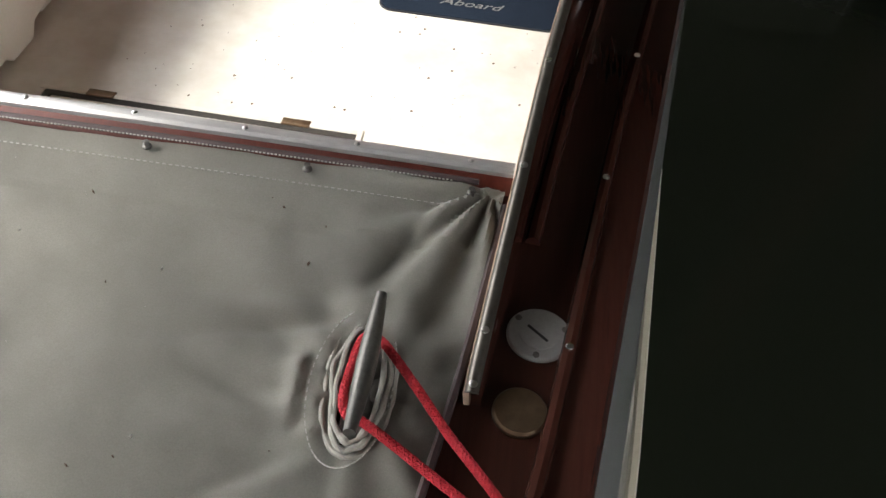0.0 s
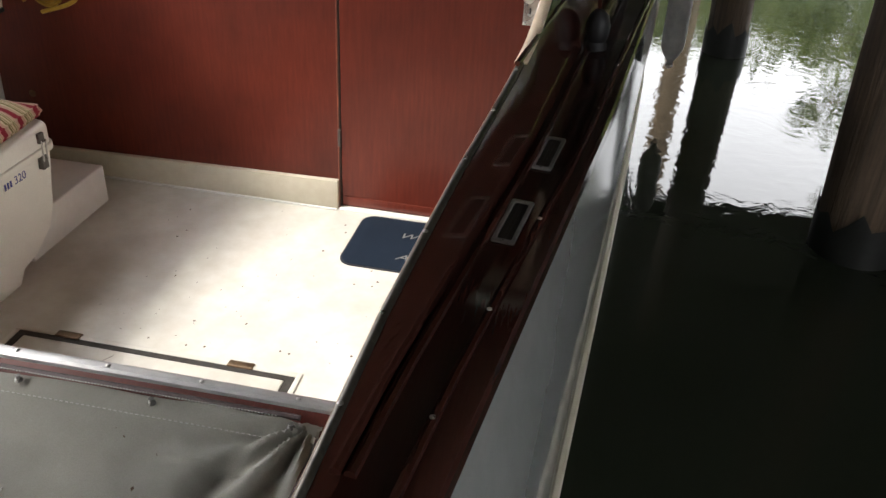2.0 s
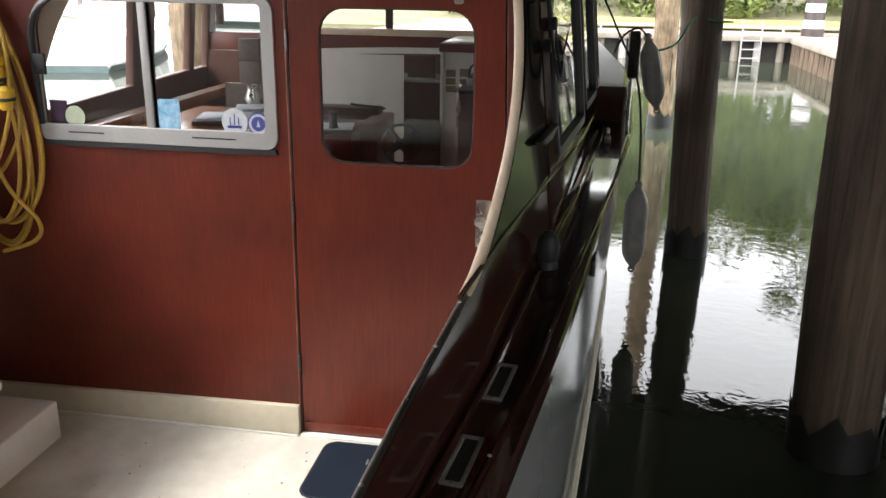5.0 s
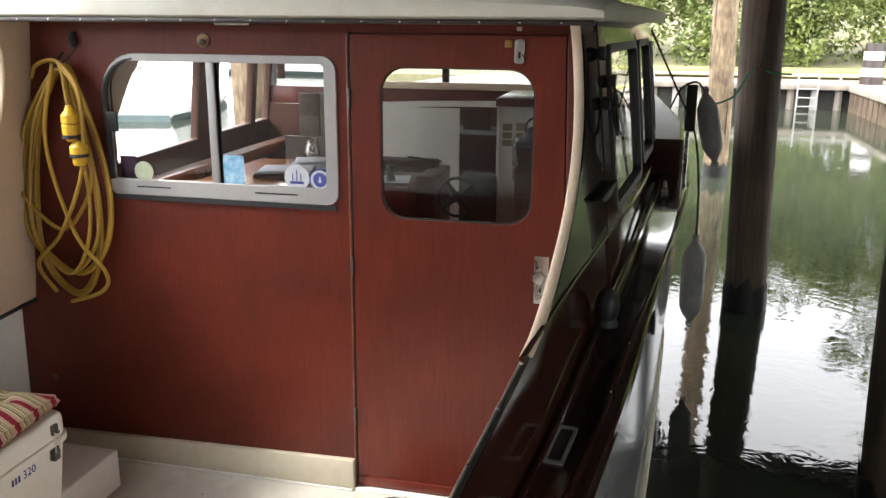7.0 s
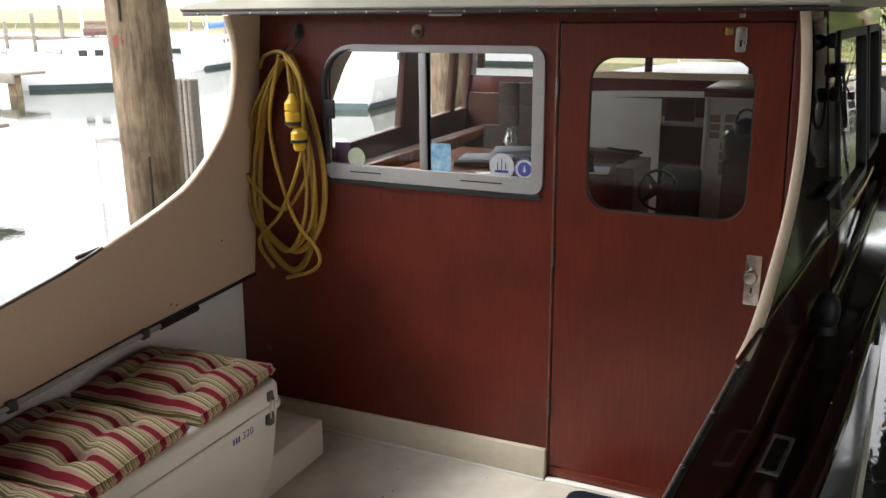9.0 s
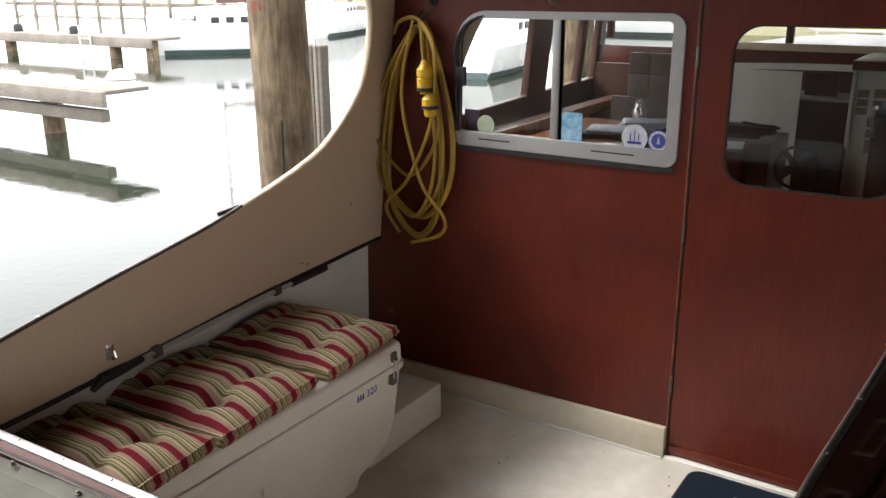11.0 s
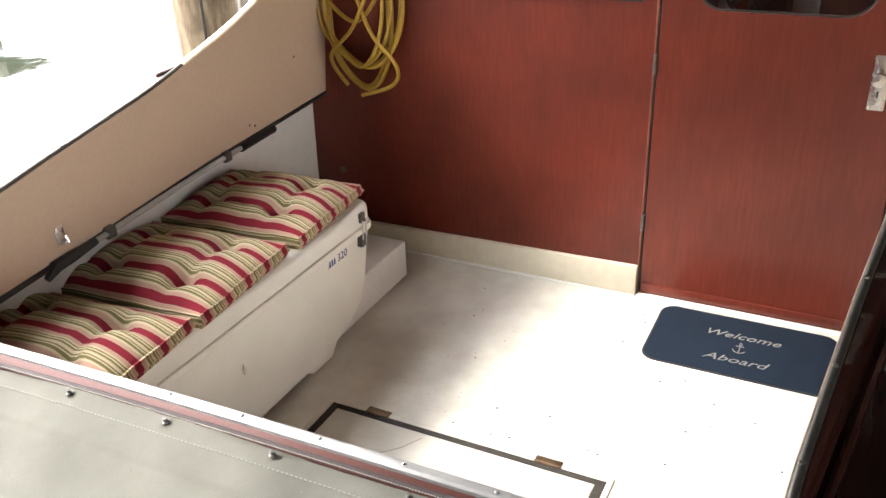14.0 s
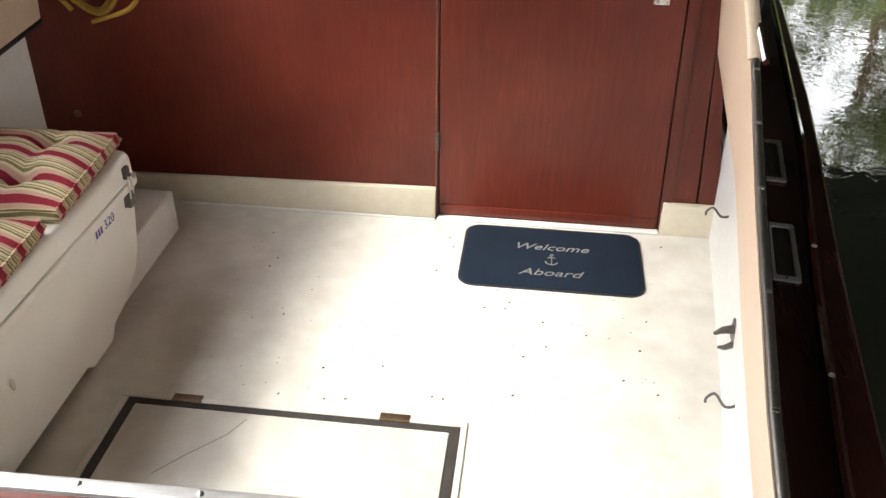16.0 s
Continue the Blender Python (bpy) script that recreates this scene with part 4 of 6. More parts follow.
for a, b in zip(rows, rows[1:]):
    for i in range(NX):
        c = (a[i].co + b[i + 1].co) / 2
        if ((c.x - CX + 0.009) / 0.026) ** 2 + ((c.y - CY) / 0.088) ** 2 < 1:
            continue
        bm.faces.new((a[i], a[i + 1], b[i + 1], b[i]))
bmesh.ops.solidify(bm, geom=bm.faces, thickness=0.002)
part("cloth", bm, CANVAS, canvas)


def lay(x, y, lift=0.0):
    """The height of the canvas at a place, without its small folds."""
    z = 0.832 + 0.055 * max(0, (y + 2.62) / 0.3) ** 1.5 * (y > -2.62) - 0.02 * max(0, -2.62 - y)
    return z + 0.006 + lift


pipe = [(x, stern(x) - 0.052, lay(x, stern(x) - 0.055) + 0.004) for x in [X_P + 0.05 + (X_S - 0.1 - X_P) * k / 30 for k in range(31)]]
part("piping", tube(pipe, 0.005, 6), PIPING, canvas, "maroon bound edge")
edge = [(canvas_edge(y) + 0.002, y, lay(canvas_edge(y), y) - 0.001) for y in [-2.34 - 0.04 * k for k in range(30)]]
part("piping", tube(edge, 0.006, 6), PIPING, canvas, "maroon bound edge")


def stitches(name, pts, parent, length=0.005, step=0.009):
    bm, d = bmesh.new(), 0.0
    for a, b in zip(pts, pts[1:]):
        a, b = Vector(a), Vector(b)
        n = max(1, int((b - a).length / step))
        for k in range(n):
            p = a.lerp(b, (k + 0.2) / n)
            q = p + (b - a).normalized() * length
            tube([p, q], 0.0011, 4, bm)
    return part(name, bm, THREAD, parent, "pale stitching")


stitches("stitching", [(x, stern(x) - 0.098, lay(x, stern(x) - 0.098) + 0.003) for x in [-1.1 + 0.06 * k for k in range(30)]], canvas)
stitches("stitching", [(x, stern(x) - 0.058, lay(x, stern(x) - 0.058) + 0.006) for x in [-1.1 + 0.06 * k for k in range(30)]], canvas, 0.003, 0.006)
for rx, ry, a0, a1 in ((0.056, 0.122, 100, 330), (0.05, 0.118, -20, 95)):
    pts = [(CX - 0.015 + rx * math.cos(radians(a)), CY + ry * math.sin(radians(a)), lay(CX, CY) + 0.006 + 0.01 * math.exp(-((a - 180) / 80) ** 2)) for a in range(a0, a1, 6)]
    stitches("stitching", pts, canvas, 0.006, 0.009)
def hem(k, rx, ry, a):
    c, q = math.cos(radians(a)), math.sin(radians(a))
    return (CX - 0.008 + rx * (1 + 0.2 * noise.noise((2 * c, 2 * q, 5 + k))) * c - 0.006 * q, CY + ry * (1 + 0.06 * noise.noise((2 * c, 2 * q, 9 + k))) * q, lay(CX, CY) + 0.011 - 0.004 * k + 0.006 * noise.noise((3 * c, 3 * q, k)))


for k, (rx, ry) in enumerate(((0.029, 0.088), (0.036, 0.096), (0.044, 0.104))):
    pts = [hem(k, rx, ry, a) for a in range(0, 360, 5)]
    part("hem_fold", tube(pts, 0.0038, 8, closed=True, taper=[1 + 0.55 * noise.noise((math.cos(i * 0.0873) * 2, math.sin(i * 0.0873) * 2, k * 3)) for i in range(len(pts))]), CANVAS, canvas)
for x in (0.67, 0.42, 0.17, -0.113, -0.365, -0.62, -0.87):
    y = stern(x) - 0.074
    z = lay(x, y) + 0.004
    st = part("snap", lathe([(0.0075, 0), (0.007, 0.003), (0.0042, 0.005), (0.004, 0.009), (0.005, 0.0105), (0, 0.0115)], (x, y, z), "z", 12), GUNMETAL, canvas, "steel snap stud")

lint = thing("lint", (0.1, -2.7, 0.84), "bits of pale and dark lint strewn over the canvas", "debris", kind="stuff")
rnd = random.Random(17)
for name, material, count in (("pale_bits", THREAD, 34), ("dark_bits", SCUFF, 40)):
    bm = bmesh.new()
    for _ in range(count):
        x, y, q = rnd.uniform(-0.6, 0.62), rnd.uniform(-3.0, -2.38), rnd.choice((0.0006, 0.0008, 0.001, 0.0014))
        z = lay(x, y) - 0.006 + 0.009 * noise.noise((x * 2.2, y * 4.0, 1.0)) + 0.003
        lathe([(q, -0.006), (q * 0.9, q * 0.4), (0, q * 0.6)], (x, y, z), pose(0, 0, 0, 0, 0, rnd.uniform(0, 180)) @ Matrix.Diagonal((rnd.uniform(1, 2.4), 0.6, 1, 1)), 6, bm)
    part(name, bm, material, lint)

cleat = thing("mooring_cleat", (CX, CY, 0.83), "weathered grey horn cleat standing through the canvas", "cleat")
part("base", cuboid(CX - 0.024, CX + 0.024, CY - 0.07, CY + 0.07, 0.80, 0.835, 0.01), GUNMETAL, cleat)
for dy in (-0.032, 0.032):
    part("foot", lathe([(0.02, 0.83), (0.012, 0.855), (0.013, 0.885)], (CX, CY + dy, 0), "z", 12), GUNMETAL, cleat)
hx = [(CX + 0.001 - 0.003 * t, CY + 0.105 * t, 0.893 + 0.010 * t * t) for t in [-1 + 0.1 * k for k in range(21)]]
part("horn", tube(hx, 0.0135, 12, taper=[0.55 + 0.45 * (1 - abs(-1 + 0.1 * k) ** 1.5) for k in range(21)]), GUNMETAL, cleat)
line = thing("mooring_line", (CX, CY, 0.85), "red braided mooring line looped round the cleat", "rope")


def rope(name, ctrl, r=0.0060):
    """A braided rope: a round core with two sets of strands wound round it."""
    pts = spline(ctrl, 44)
    bm = tube(pts, r * 0.9, 8)
    total = 0.0
    dist = [0.0]
    for a, b in zip(pts, pts[1:]):
        total += (b - a).length
        dist.append(total)
    for sgn in (-1, 1):
        for k in range(5):
            line_ = []
            for i, p in enumerate(pts):
                d = (pts[min(i + 1, len(pts) - 1)] - pts[max(i - 1, 0)]).normalized()
                u = d.cross(Vector((0, 0, 1))).normalized()
                w_ = d.cross(u)
                a = sgn * dist[i] / r * 1.25 + k * math.tau / 5
                line_.append(p + (u * math.cos(a) + w_ * math.sin(a)) * r * 0.86)
            tube(line_, r * 0.22, 4, bm)
    return part(name, bm, REDROPE, line)


rope("standing_part", [(0.575, -2.60, 0.862), (0.593, -2.605, 0.866), (0.648, -2.664, 0.865), (0.697, -2.719, 0.86), (0.767, -2.789, 0.855), (0.93, -2.955, 0.838), (1.1, -3.13, 0.7)])
rope("loop", [(0.588, -2.603, 0.863), (0.574, -2.594, 0.863), (0.564, -2.61, 0.865), (0.561, -2.652, 0.866), (0.561, -2.695, 0.865), (0.57, -2.717, 0.863), (0.585, -2.722, 0.862)])
rope("tail", [(0.575, -2.719, 0.862), (0.595, -2.725, 0.863), (0.641, -2.751, 0.863), (0.724, -2.797, 0.855), (0.9, -2.89, 0.838), (1.12, -3.0, 0.7)])

# deck plates and rail vents on the starboard covering board
dp = thing("deck_plate", (0.797, -2.51, 0.81), "round stainless deck plate with a slotted lid and screws", "deck plate")
z = capz(-2.51)
part("ring", lathe([(0.046, z - 0.004), (0.046, z + 0.003), (0.043, z + 0.006), (0.03, z + 0.0065)], (0.797, -2.51, 0), "z", 32), ALUMINIUM, dp)
part("lid", lathe([(0.029, z + 0.005), (0.0285, z + 0.008), (0, z + 0.0085)], (0.797, -2.51, 0), "z", 32), ALUMINIUM, dp)
part("slot", moved(cuboid(-0.019, 0.019, -0.002, 0.002, 0, 0.001, 0.0008), pose(0.795, -2.512, z + 0.0082, 0, 0, -38)), BLACK, dp)
for a in (20, 145, 268):
    screw(dp, (0.797 + 0.038 * math.cos(radians(a)), -2.51 + 0.038 * math.sin(radians(a)), z + 0.006), r=0.005, material=GUNMETAL)
dq = thing("deck_filler_cap", (0.783, -2.64, 0.81), "plain round dull bronze deck filler cap", "deck plate")
z = capz(-2.64)
part("cap", lathe([(0.037, z - 0.003), (0.037, z + 0.006), (0.034, z + 0.010), (0, z + 0.0115)], (0.783, -2.64, 0), "z", 32), BRONZE, dq)


def rail_vent(y0, y1, x0, x1, tilt):
    cx, cy, z = (x0 + x1) / 2, (y0 + y1) / 2, capz((y0 + y1) / 2) + 0.001
    ob = thing("deck_vent", (cx, cy, z), "chrome-framed rectangular vent set in the side deck", "vent", "side deck vents")
    hx_, hy = (x1 - x0) / 2, (y1 - y0) / 2
    m = pose(cx, cy, z, math.degrees(math.atan2(capz(y1) - capz(y0), y1 - y0)), 0, tilt)
    fr = plate(rr(-hx_, hx_, -hy, hy, 0.006, 3), [rr(-hx_ + 0.011, hx_ - 0.011, -hy + 0.016, hy - 0.016, 0.003, 2)], lambda u, v, s: m @ Vector((u, v, s)), 0.006, 0.0015)
    part("frame", fr, NICKEL, ob)
    part("well", moved(cuboid(-hx_ + 0.009, hx_ - 0.009, -hy + 0.013, hy - 0.013, -0.003, 0.001), m), BLACK, ob)
    for k in range(3):
        u = -hx_ + 0.02 + k * (2 * hx_ - 0.04) / 2
        part("louvre", moved(cuboid(u - 0.004, u + 0.004, -hy + 0.016, hy - 0.016, 0.001, 0.003), m), GASKET, ob)
    for s in (-1, 1):
        screw(ob, m @ Vector((0, s * (hy - 0.008), 0.006)), r=0.003)


rail_vent(-1.54, -1.325, 0.894, 0.954, -7)
rail_vent(-1.142, -0.932, 0.942, 1.002, -7)

# ---- forward bulkhead, door and window ----
WIN = (-1.097, -0.053, 1.284, 1.882)
wall = thing("wall_forward", (-0.7, 0, 0), "varnished mahogany cabin bulkhead with upright grain", "bulkhead", kind="structure")
outer = [(-1.66, -0.02), (-0.006, -0.02), (-0.004, 2.02), (-1.44, 2.02), (-1.565, 0.80), (-1.66, 0.70)]
hole = rr(WIN[0] + 0.012, WIN[1] - 0.012, WIN[2] + 0.012, WIN[3] - 0.012, (0.04, 0.05, 0.05, 0.15))
part("panel", plate(outer, [hole], upright(0.0), 0.035), MAHOGANY, wall)
part("header", cuboid(-0.004, 0.872, 0.004, 0.035, 1.975, 2.02), MAHOGANY, wall)
part("jamb", plate([(0.903, -0.02), (0.945, -0.02), (0.899, 1.74), (0.873, 2.0), (0.851, 2.0)], [], upright(-0.008), 0.045, 0.003), TRIMWOOD, wall)
part("side_panel", plate([(0.946, -0.02), (1.045, -0.02), (0.997, 0.84), (0.904, 1.72), (0.901, 1.72)], [], upright(0.002), 0.033), MAHOGANY, wall)
part("side_board", plate([(1.0465, 0.1), (1.135, 0.1), (1.02, 0.82), (1.0, 0.84)], [], upright(-0.004), 0.03, 0.002), MAHOGANY, wall)
part("gap_strip", cuboid(-0.003, 0.0025, -0.001, 0.03, 0.0, 1.975), GASKET, wall, "dark shadow gap")
part("hinge_strip", cuboid(-0.0105, -0.0035, -0.005, 0.0, 0.0, 1.97, 0.001), WORNEDGE, wall, "thin worn reddish hinge edge")
for z in (0.35, 1.03, 1.72):
    part("hinge", lathe([(0.007, z - 0.04), (0.007, z + 0.04)], (-0.002, -0.008, 0), "z", 8), GUNMETAL, wall)
for x, z in ((0.97, 0.45), (0.965, 0.62), (1.03, 0.72), (1.06, 0.4), (1.04, 0.55)):
    screw(wall, (x, 0.0 - 0.004, z), "y", 0.004, "plug", TRIMWOOD)
base = thing("baseboard", (-0.5, -0.02, 0), "cream painted baseboard along the bulkhead foot", "baseboard", kind="structure")
part("board", plate([(-1.66, 0.0), (-0.008, 0.0), (-0.008, 0.143), (-1.66, 0.112)], [], upright(-0.03), 0.029, 0.003), CREAM, base)
part("board", cuboid(0.908, 1.17, -0.028, -0.001, 0.0, 0.143, 0.004), CREAM, base)
part("fillet", cuboid(-1.66, -0.01, -0.045, -0.0305, 0.0, 0.008, 0.003), WHITEPAINT, base)

door = thing("door_1", (0.45, 0, 0), "closed mahogany cabin door with a rounded glazed opening", "door", kind="structure")
DW = (0.127, 0.737, 1.243, 1.846)
slab = [(0.006, 0.012), (0.897, 0.012), (0.846, 1.968), (0.006, 1.968)]
leaf = part("leaf", plate(slab, [rr(*DW, 0.1, 8)], upright(-0.002), 0.034, 0.002), DOORWOOD, door, flat=True)
part("pane", plate(rr(DW[0] - 0.004, DW[1] + 0.004, DW[2] - 0.004, DW[3] + 0.004, 0.1, 8), [], upright(0.012), 0.004), GLASS, door, "clear glass pane").visible_shadow = False
part("bead", plate(rr(DW[0] - 0.001, DW[1] + 0.001, DW[2] - 0.001, DW[3] + 0.001, 0.1, 8), [rr(DW[0] + 0.006, DW[1] - 0.006, DW[2] + 0.006, DW[3] - 0.006, 0.095, 8)], upright(0.004), 0.007), GASKET, door, "thin dark glazing bead")
part("kick_rail", plate([(0.012, 0.018), (0.893, 0.018), (0.892, 0.062), (0.012, 0.062)], [], upright(-0.008), 0.006, 0.002), DOORWOOD, door)
part("stop", plate([(-0.02, 0.0), (0.97, 0.0), (0.96, 1.0), (0.87, 2.02), (-0.02, 2.02)], [rr(DW[0] - 0.02, DW[1] + 0.02, DW[2] - 0.02, DW[3] + 0.02, 0.1, 8)], upright(0.037), 0.014), MAHOGANY, door)
part("sill", cuboid(0.0, 0.905, -0.035, 0.0, 0.0, 0.012, 0.004), WHITEPAINT, door, "white painted door sill")
lock = part("lock_plate", plate(rr(0.757, 0.813, 0.93, 1.125, 0.004, 2), [], upright(-0.006), 0.004, 0.001), STEEL, door, "worn steel lock plate")
part("knob", lathe([(0.012, 0), (0.009, 0.012), (0.012, 0.022), (0.024, 0.032), (0.027, 0.045), (0.022, 0.056), (0, 0.06)], (0.781, -0.006, 1.052), "y", 20), STEEL, lock, "round worn steel knob")
part("keyhole", cuboid(0.781, 0.787, -0.0068, -0.0055, 0.975, 1.0, 0.002), BLACK, lock)
for x in (0.764, 0.806):
    for z in (0.938, 1.117):
        screw(lock, (x, -0.006, z), "y", 0.003)
hasp = part("hasp", plate(rr(0.655, 0.692, 1.866, 1.955, 0.012, 4), [rr(0.669, 0.679, 1.885, 1.91, 0.004, 3)], upright(-0.012), 0.005, 0.001), STEEL, door, "steel hasp")
part("staple", cuboid(0.662, 0.682, -0.02, -0.004, 1.985, 2.0, 0.003), STEEL, hasp)
part("catch", cuboid(0.618, 0.645, -0.009, -0.002, 1.925, 1.952, 0.003), BRASS, door, "small brass catch")

win = thing("window_1", (-0.6, 0, 1.5), "grey aluminium sliding window with stickers on the panes", "window", kind="structure")
fo = rr(*WIN, (0.03, 0.05, 0.06, 0.16), 8)
part("window_frame", plate(fo, [rr(-1.080, -0.104, 1.352, 1.850, (0.01, 0.012, 0.02, 0.13), 8)], upright(-0.012), 0.03, 0.003), ALUMINIUM, win, flat=True)
part("mullion", cuboid(-0.615, -0.580, -0.009, 0.016, 1.343, 1.855, 0.003), ALUMINIUM, win)
part("sliding_stile", cuboid(-0.580, -0.568, 0.0, 0.014, 1.35, 1.85), BLACK, win)
# Seal made wide enough to blacken the frame's left side, which lies in shade.
seal = [(-1.088, -0.011, 1.35 + 0.06 * k) for k in range(6)] + [(-0.928 - 0.160 * math.cos(radians(a)), -0.011, 1.702 + 0.160 * math.sin(radians(a))) for a in range(0, 85, 12)]
part("gasket", tube(seal, 0.0135, 8, taper=[1] * 9 + [0.9, 0.8, 0.6, 0.4, 0.2]), BLACK, win, "black rubber gasket, widened over the shaded frame side")
part("sill_gasket", plate(rr(WIN[0] + 0.01, WIN[1] - 0.01, 1.262, 1.2835, 0.004, 2), [], upright(-0.010), 0.009), BLACK, win, "black sealant line")
for x0, x1, z in ((-0.97, -0.81, 1.318), (-0.42, -0.23, 1.318)):
    part("drain_slot", cuboid(x0, x1, -0.0128, -0.011, z, z + 0.006), BLACK, win)
for x0, x1, y in ((-1.085, -0.60, 0.006), (-0.60, -0.10, 0.0)):
    part("pane", cuboid(x0, x1, y, y + 0.004, 1.345, 1.855), GLASS, win, "clear glass pane").visible_shadow = False
part("latch", cuboid(-1.09, -1.035, -0.024, -0.008, 1.555, 1.64, 0.006), BLACK, win, "black window latch")


def sticker(name, x, z, r, material, label, square=False, y=-0.0015):
    ob = thing(name, (x, y, z), label, "sticker", "window stickers")
    if square:
        part("sheet", plate(rr(x - r, x + r, z - r * 1.5, z + r * 1.5, 0.008, 3), [], upright(y), 0.001), material, ob)
    else:
        part("sheet", lathe([(r, 0), (r, 0.001)], (x, y, z), "y", 28), material, ob)
    return ob


sticker("sticker", -0.942, 1.384, 0.045, STKGREEN, "round pale green sticker on the window pane", y=0.0045)
sticker("sticker", -0.516, 1.402, 0.047, STKSKY, "sky blue card with white clouds on the pane", True, y=-0.002)
s = sticker("sticker", -0.235, 1.392, 0.055, STKWHITE, "round white sticker with a small ship drawing", y=-0.002)
for k, (dx, h) in enumerate(((-0.018, 0.03), (0.0, 0.045), (0.018, 0.03))):
    part("mast", cuboid(-0.235 + dx - 0.002, -0.235 + dx + 0.002, -0.0042, -0.003, 1.379, 1.379 + h), INKBLUE, s)
part("ship", cuboid(-0.265, -0.205, -0.0042, -0.003, 1.366, 1.377), INKBLUE, s)
s = sticker("sticker", -0.134, 1.387, 0.046, STKBLUE, "round dark blue sticker with a white sail", y=-0.002)
part("ring", plate([(-0.134 + 0.040 * math.cos(a * 0.2244), 1.387 + 0.040 * math.sin(a * 0.2244)) for a in range(28)], [[(-0.134 + 0.030 * math.cos(a * 0.2244), 1.387 + 0.030 * math.sin(a * 0.2244)) for a in range(28)]], upright(-0.0042), 0.001), STKWHITE, s)
part("sail", plate([(-0.142, 1.375), (-0.127, 1.375), (-0.134, 1.405)], [], upright(-0.0042), 0.001), STKWHITE, s)
card = thing("card", (-1.05, 0.0, 1.38), "small purple card propped inside the window", "card")
part("sheet", cuboid(-1.07, -0.99, 0.03, 0.034, 1.352, 1.445, 0.002), PURPLE, card)

lamp = thing("deck_light", (-0.618, 0, 1.937), "small tarnished brass fitting over the window", "fitting")
part("plate", lathe([(0.03, 0), (0.028, 0.006), (0.015, 0.009)], (-0.618, 0, 1.937), "y", 16), BRONZE, lamp)
part("eye", lathe([(0.012, 0.006), (0.012, 0.026), (0.006, 0.03)], (-0.618, 0, 1.932), "y", 12), GUNMETAL, lamp)
plug = thing("drain_plug", (-1.498, 0, 0.372), "small round pale plug in the bulkhead", "plug")
part("disc", lathe([(0.017, 0), (0.016, 0.004), (0.009, 0.006), (0, 0.006)], (-1.498, 0, 0.372), "y", 16), BRONZE, plug)

# ---- roof over the bulkhead ----
roof = thing("cabin_roof", (MID, 1.5, 2.02), "cream painted cabin roof with a dark lip", "cabin roof", kind="structure")
RX = [MID - 0.07 + 1.33 * t for t in (-1.05, -1.0, -0.92, -0.8, -0.6, -0.4, -0.2, 0, 0.2, 0.4, 0.6, 0.8, 0.92, 0.985, 1.0)]
bm, rows = bmesh.new(), []
for x in RX:
    t = abs((x - MID + 0.07) / 1.40)
    crown = 0.10 * (1 - t ** 2) - 0.05 * max(0, (t - 0.85) / 0.15) ** 2
    w2 = MID + (x - MID) * 1.2
    rows.append([bm.verts.new(p) for p in ((x, -0.155, 2.022), (x, -0.175, 2.035), (x, -0.175, 2.06 + crown * 0.4), (x, -0.13, 2.085 + crown), (x, 0.5, 2.11 + crown), (w2, 2.9, 2.1 + crown), (w2, 3.0, 2.03), (w2, 2.9, 2.022))])
for a, b in zip(rows, rows[1:]):
    for i in range(8):
        bm.faces.new((a[i], a[(i + 1) % 8], b[(i + 1) % 8], b[i]))
bm.faces.new(rows[0][::-1])
bm.faces.new(rows[-1])
part("shell", bm, ROOFPAINT, roof)
lip = part("lip", cuboid(RX[0] + 0.01, RX[-1] - 0.03, -0.168, -0.13, 2.006, 2.024, 0.004), DARKTRIM, roof, "dark brown lip under the roof edge")
for k in range(18):
    screw(lip, (RX[0] + 0.1 + k * 0.146, -0.168, 2.015), "y", 0.004)
part("vent", cuboid(-0.52, -0.40, -0.10, -0.03, 1.998, 2.012, 0.006), WHITEPAINT, roof, "small white underside fitting")

# ---- yellow shore power cord ----
cord = thing("shore_power_cord", (-1.3, -0.03, 1.85), "coiled yellow shore power cord hung on the bulkhead", "power cord")
rnd = random.Random(4)
bm = bmesh.new()
for k in range(7):
    cx = -1.345 + rnd.uniform(-0.03, 0.03)
    wd, top, bot = rnd.uniform(0.14, 0.215), 1.835 - rnd.uniform(0, 0.02), rnd.uniform(0.80, 0.95) + (0.25 if k == 5 else 0)
    y = -0.02 - 0.011 * k
    c = [(-1.287 + rnd.uniform(-0.012, 0.012), y, top), (cx + wd * 0.62, y, top - 0.16), (cx + wd, y, (top + bot) / 2 - 0.05), (cx + wd * 0.85, y - 0.01, bot + 0.14), (cx + 0.02, y - 0.012, bot),
         (cx - wd * 0.85, y - 0.01, bot + 0.14), (cx - wd, y, (top + bot) / 2 - 0.1), (cx - wd * 0.55, y, top - 0.22)]
    part("coil", tube(spline(c, 8, True), 0.0088, 8, None, True), YELLOW, cord)
for c in ([(-1.30, -0.10, 1.84), (-1.37, -0.105, 1.5), (-1.27, -0.11, 1.12), (-1.14, -0.105, 0.95), (-1.17, -0.10, 0.86), (-1.33, -0.1, 0.80)],
          [(-1.27, -0.10, 1.835), (-1.19, -0.10, 1.7), (-1.2, -0.115, 1.4), (-1.33, -0.12, 1.12), (-1.47, -0.11, 0.97), (-1.4, -0.10, 0.84)],
          [(-1.44, -0.06, 1.775), (-1.40, -0.07, 1.83), (-1.29, -0.09, 1.848), (-1.2, -0.1, 1.76), (-1.185, -0.1, 1.66)]):
    part("coil", tube(spline(c, 10), 0.0088, 8), YELLOW, cord)
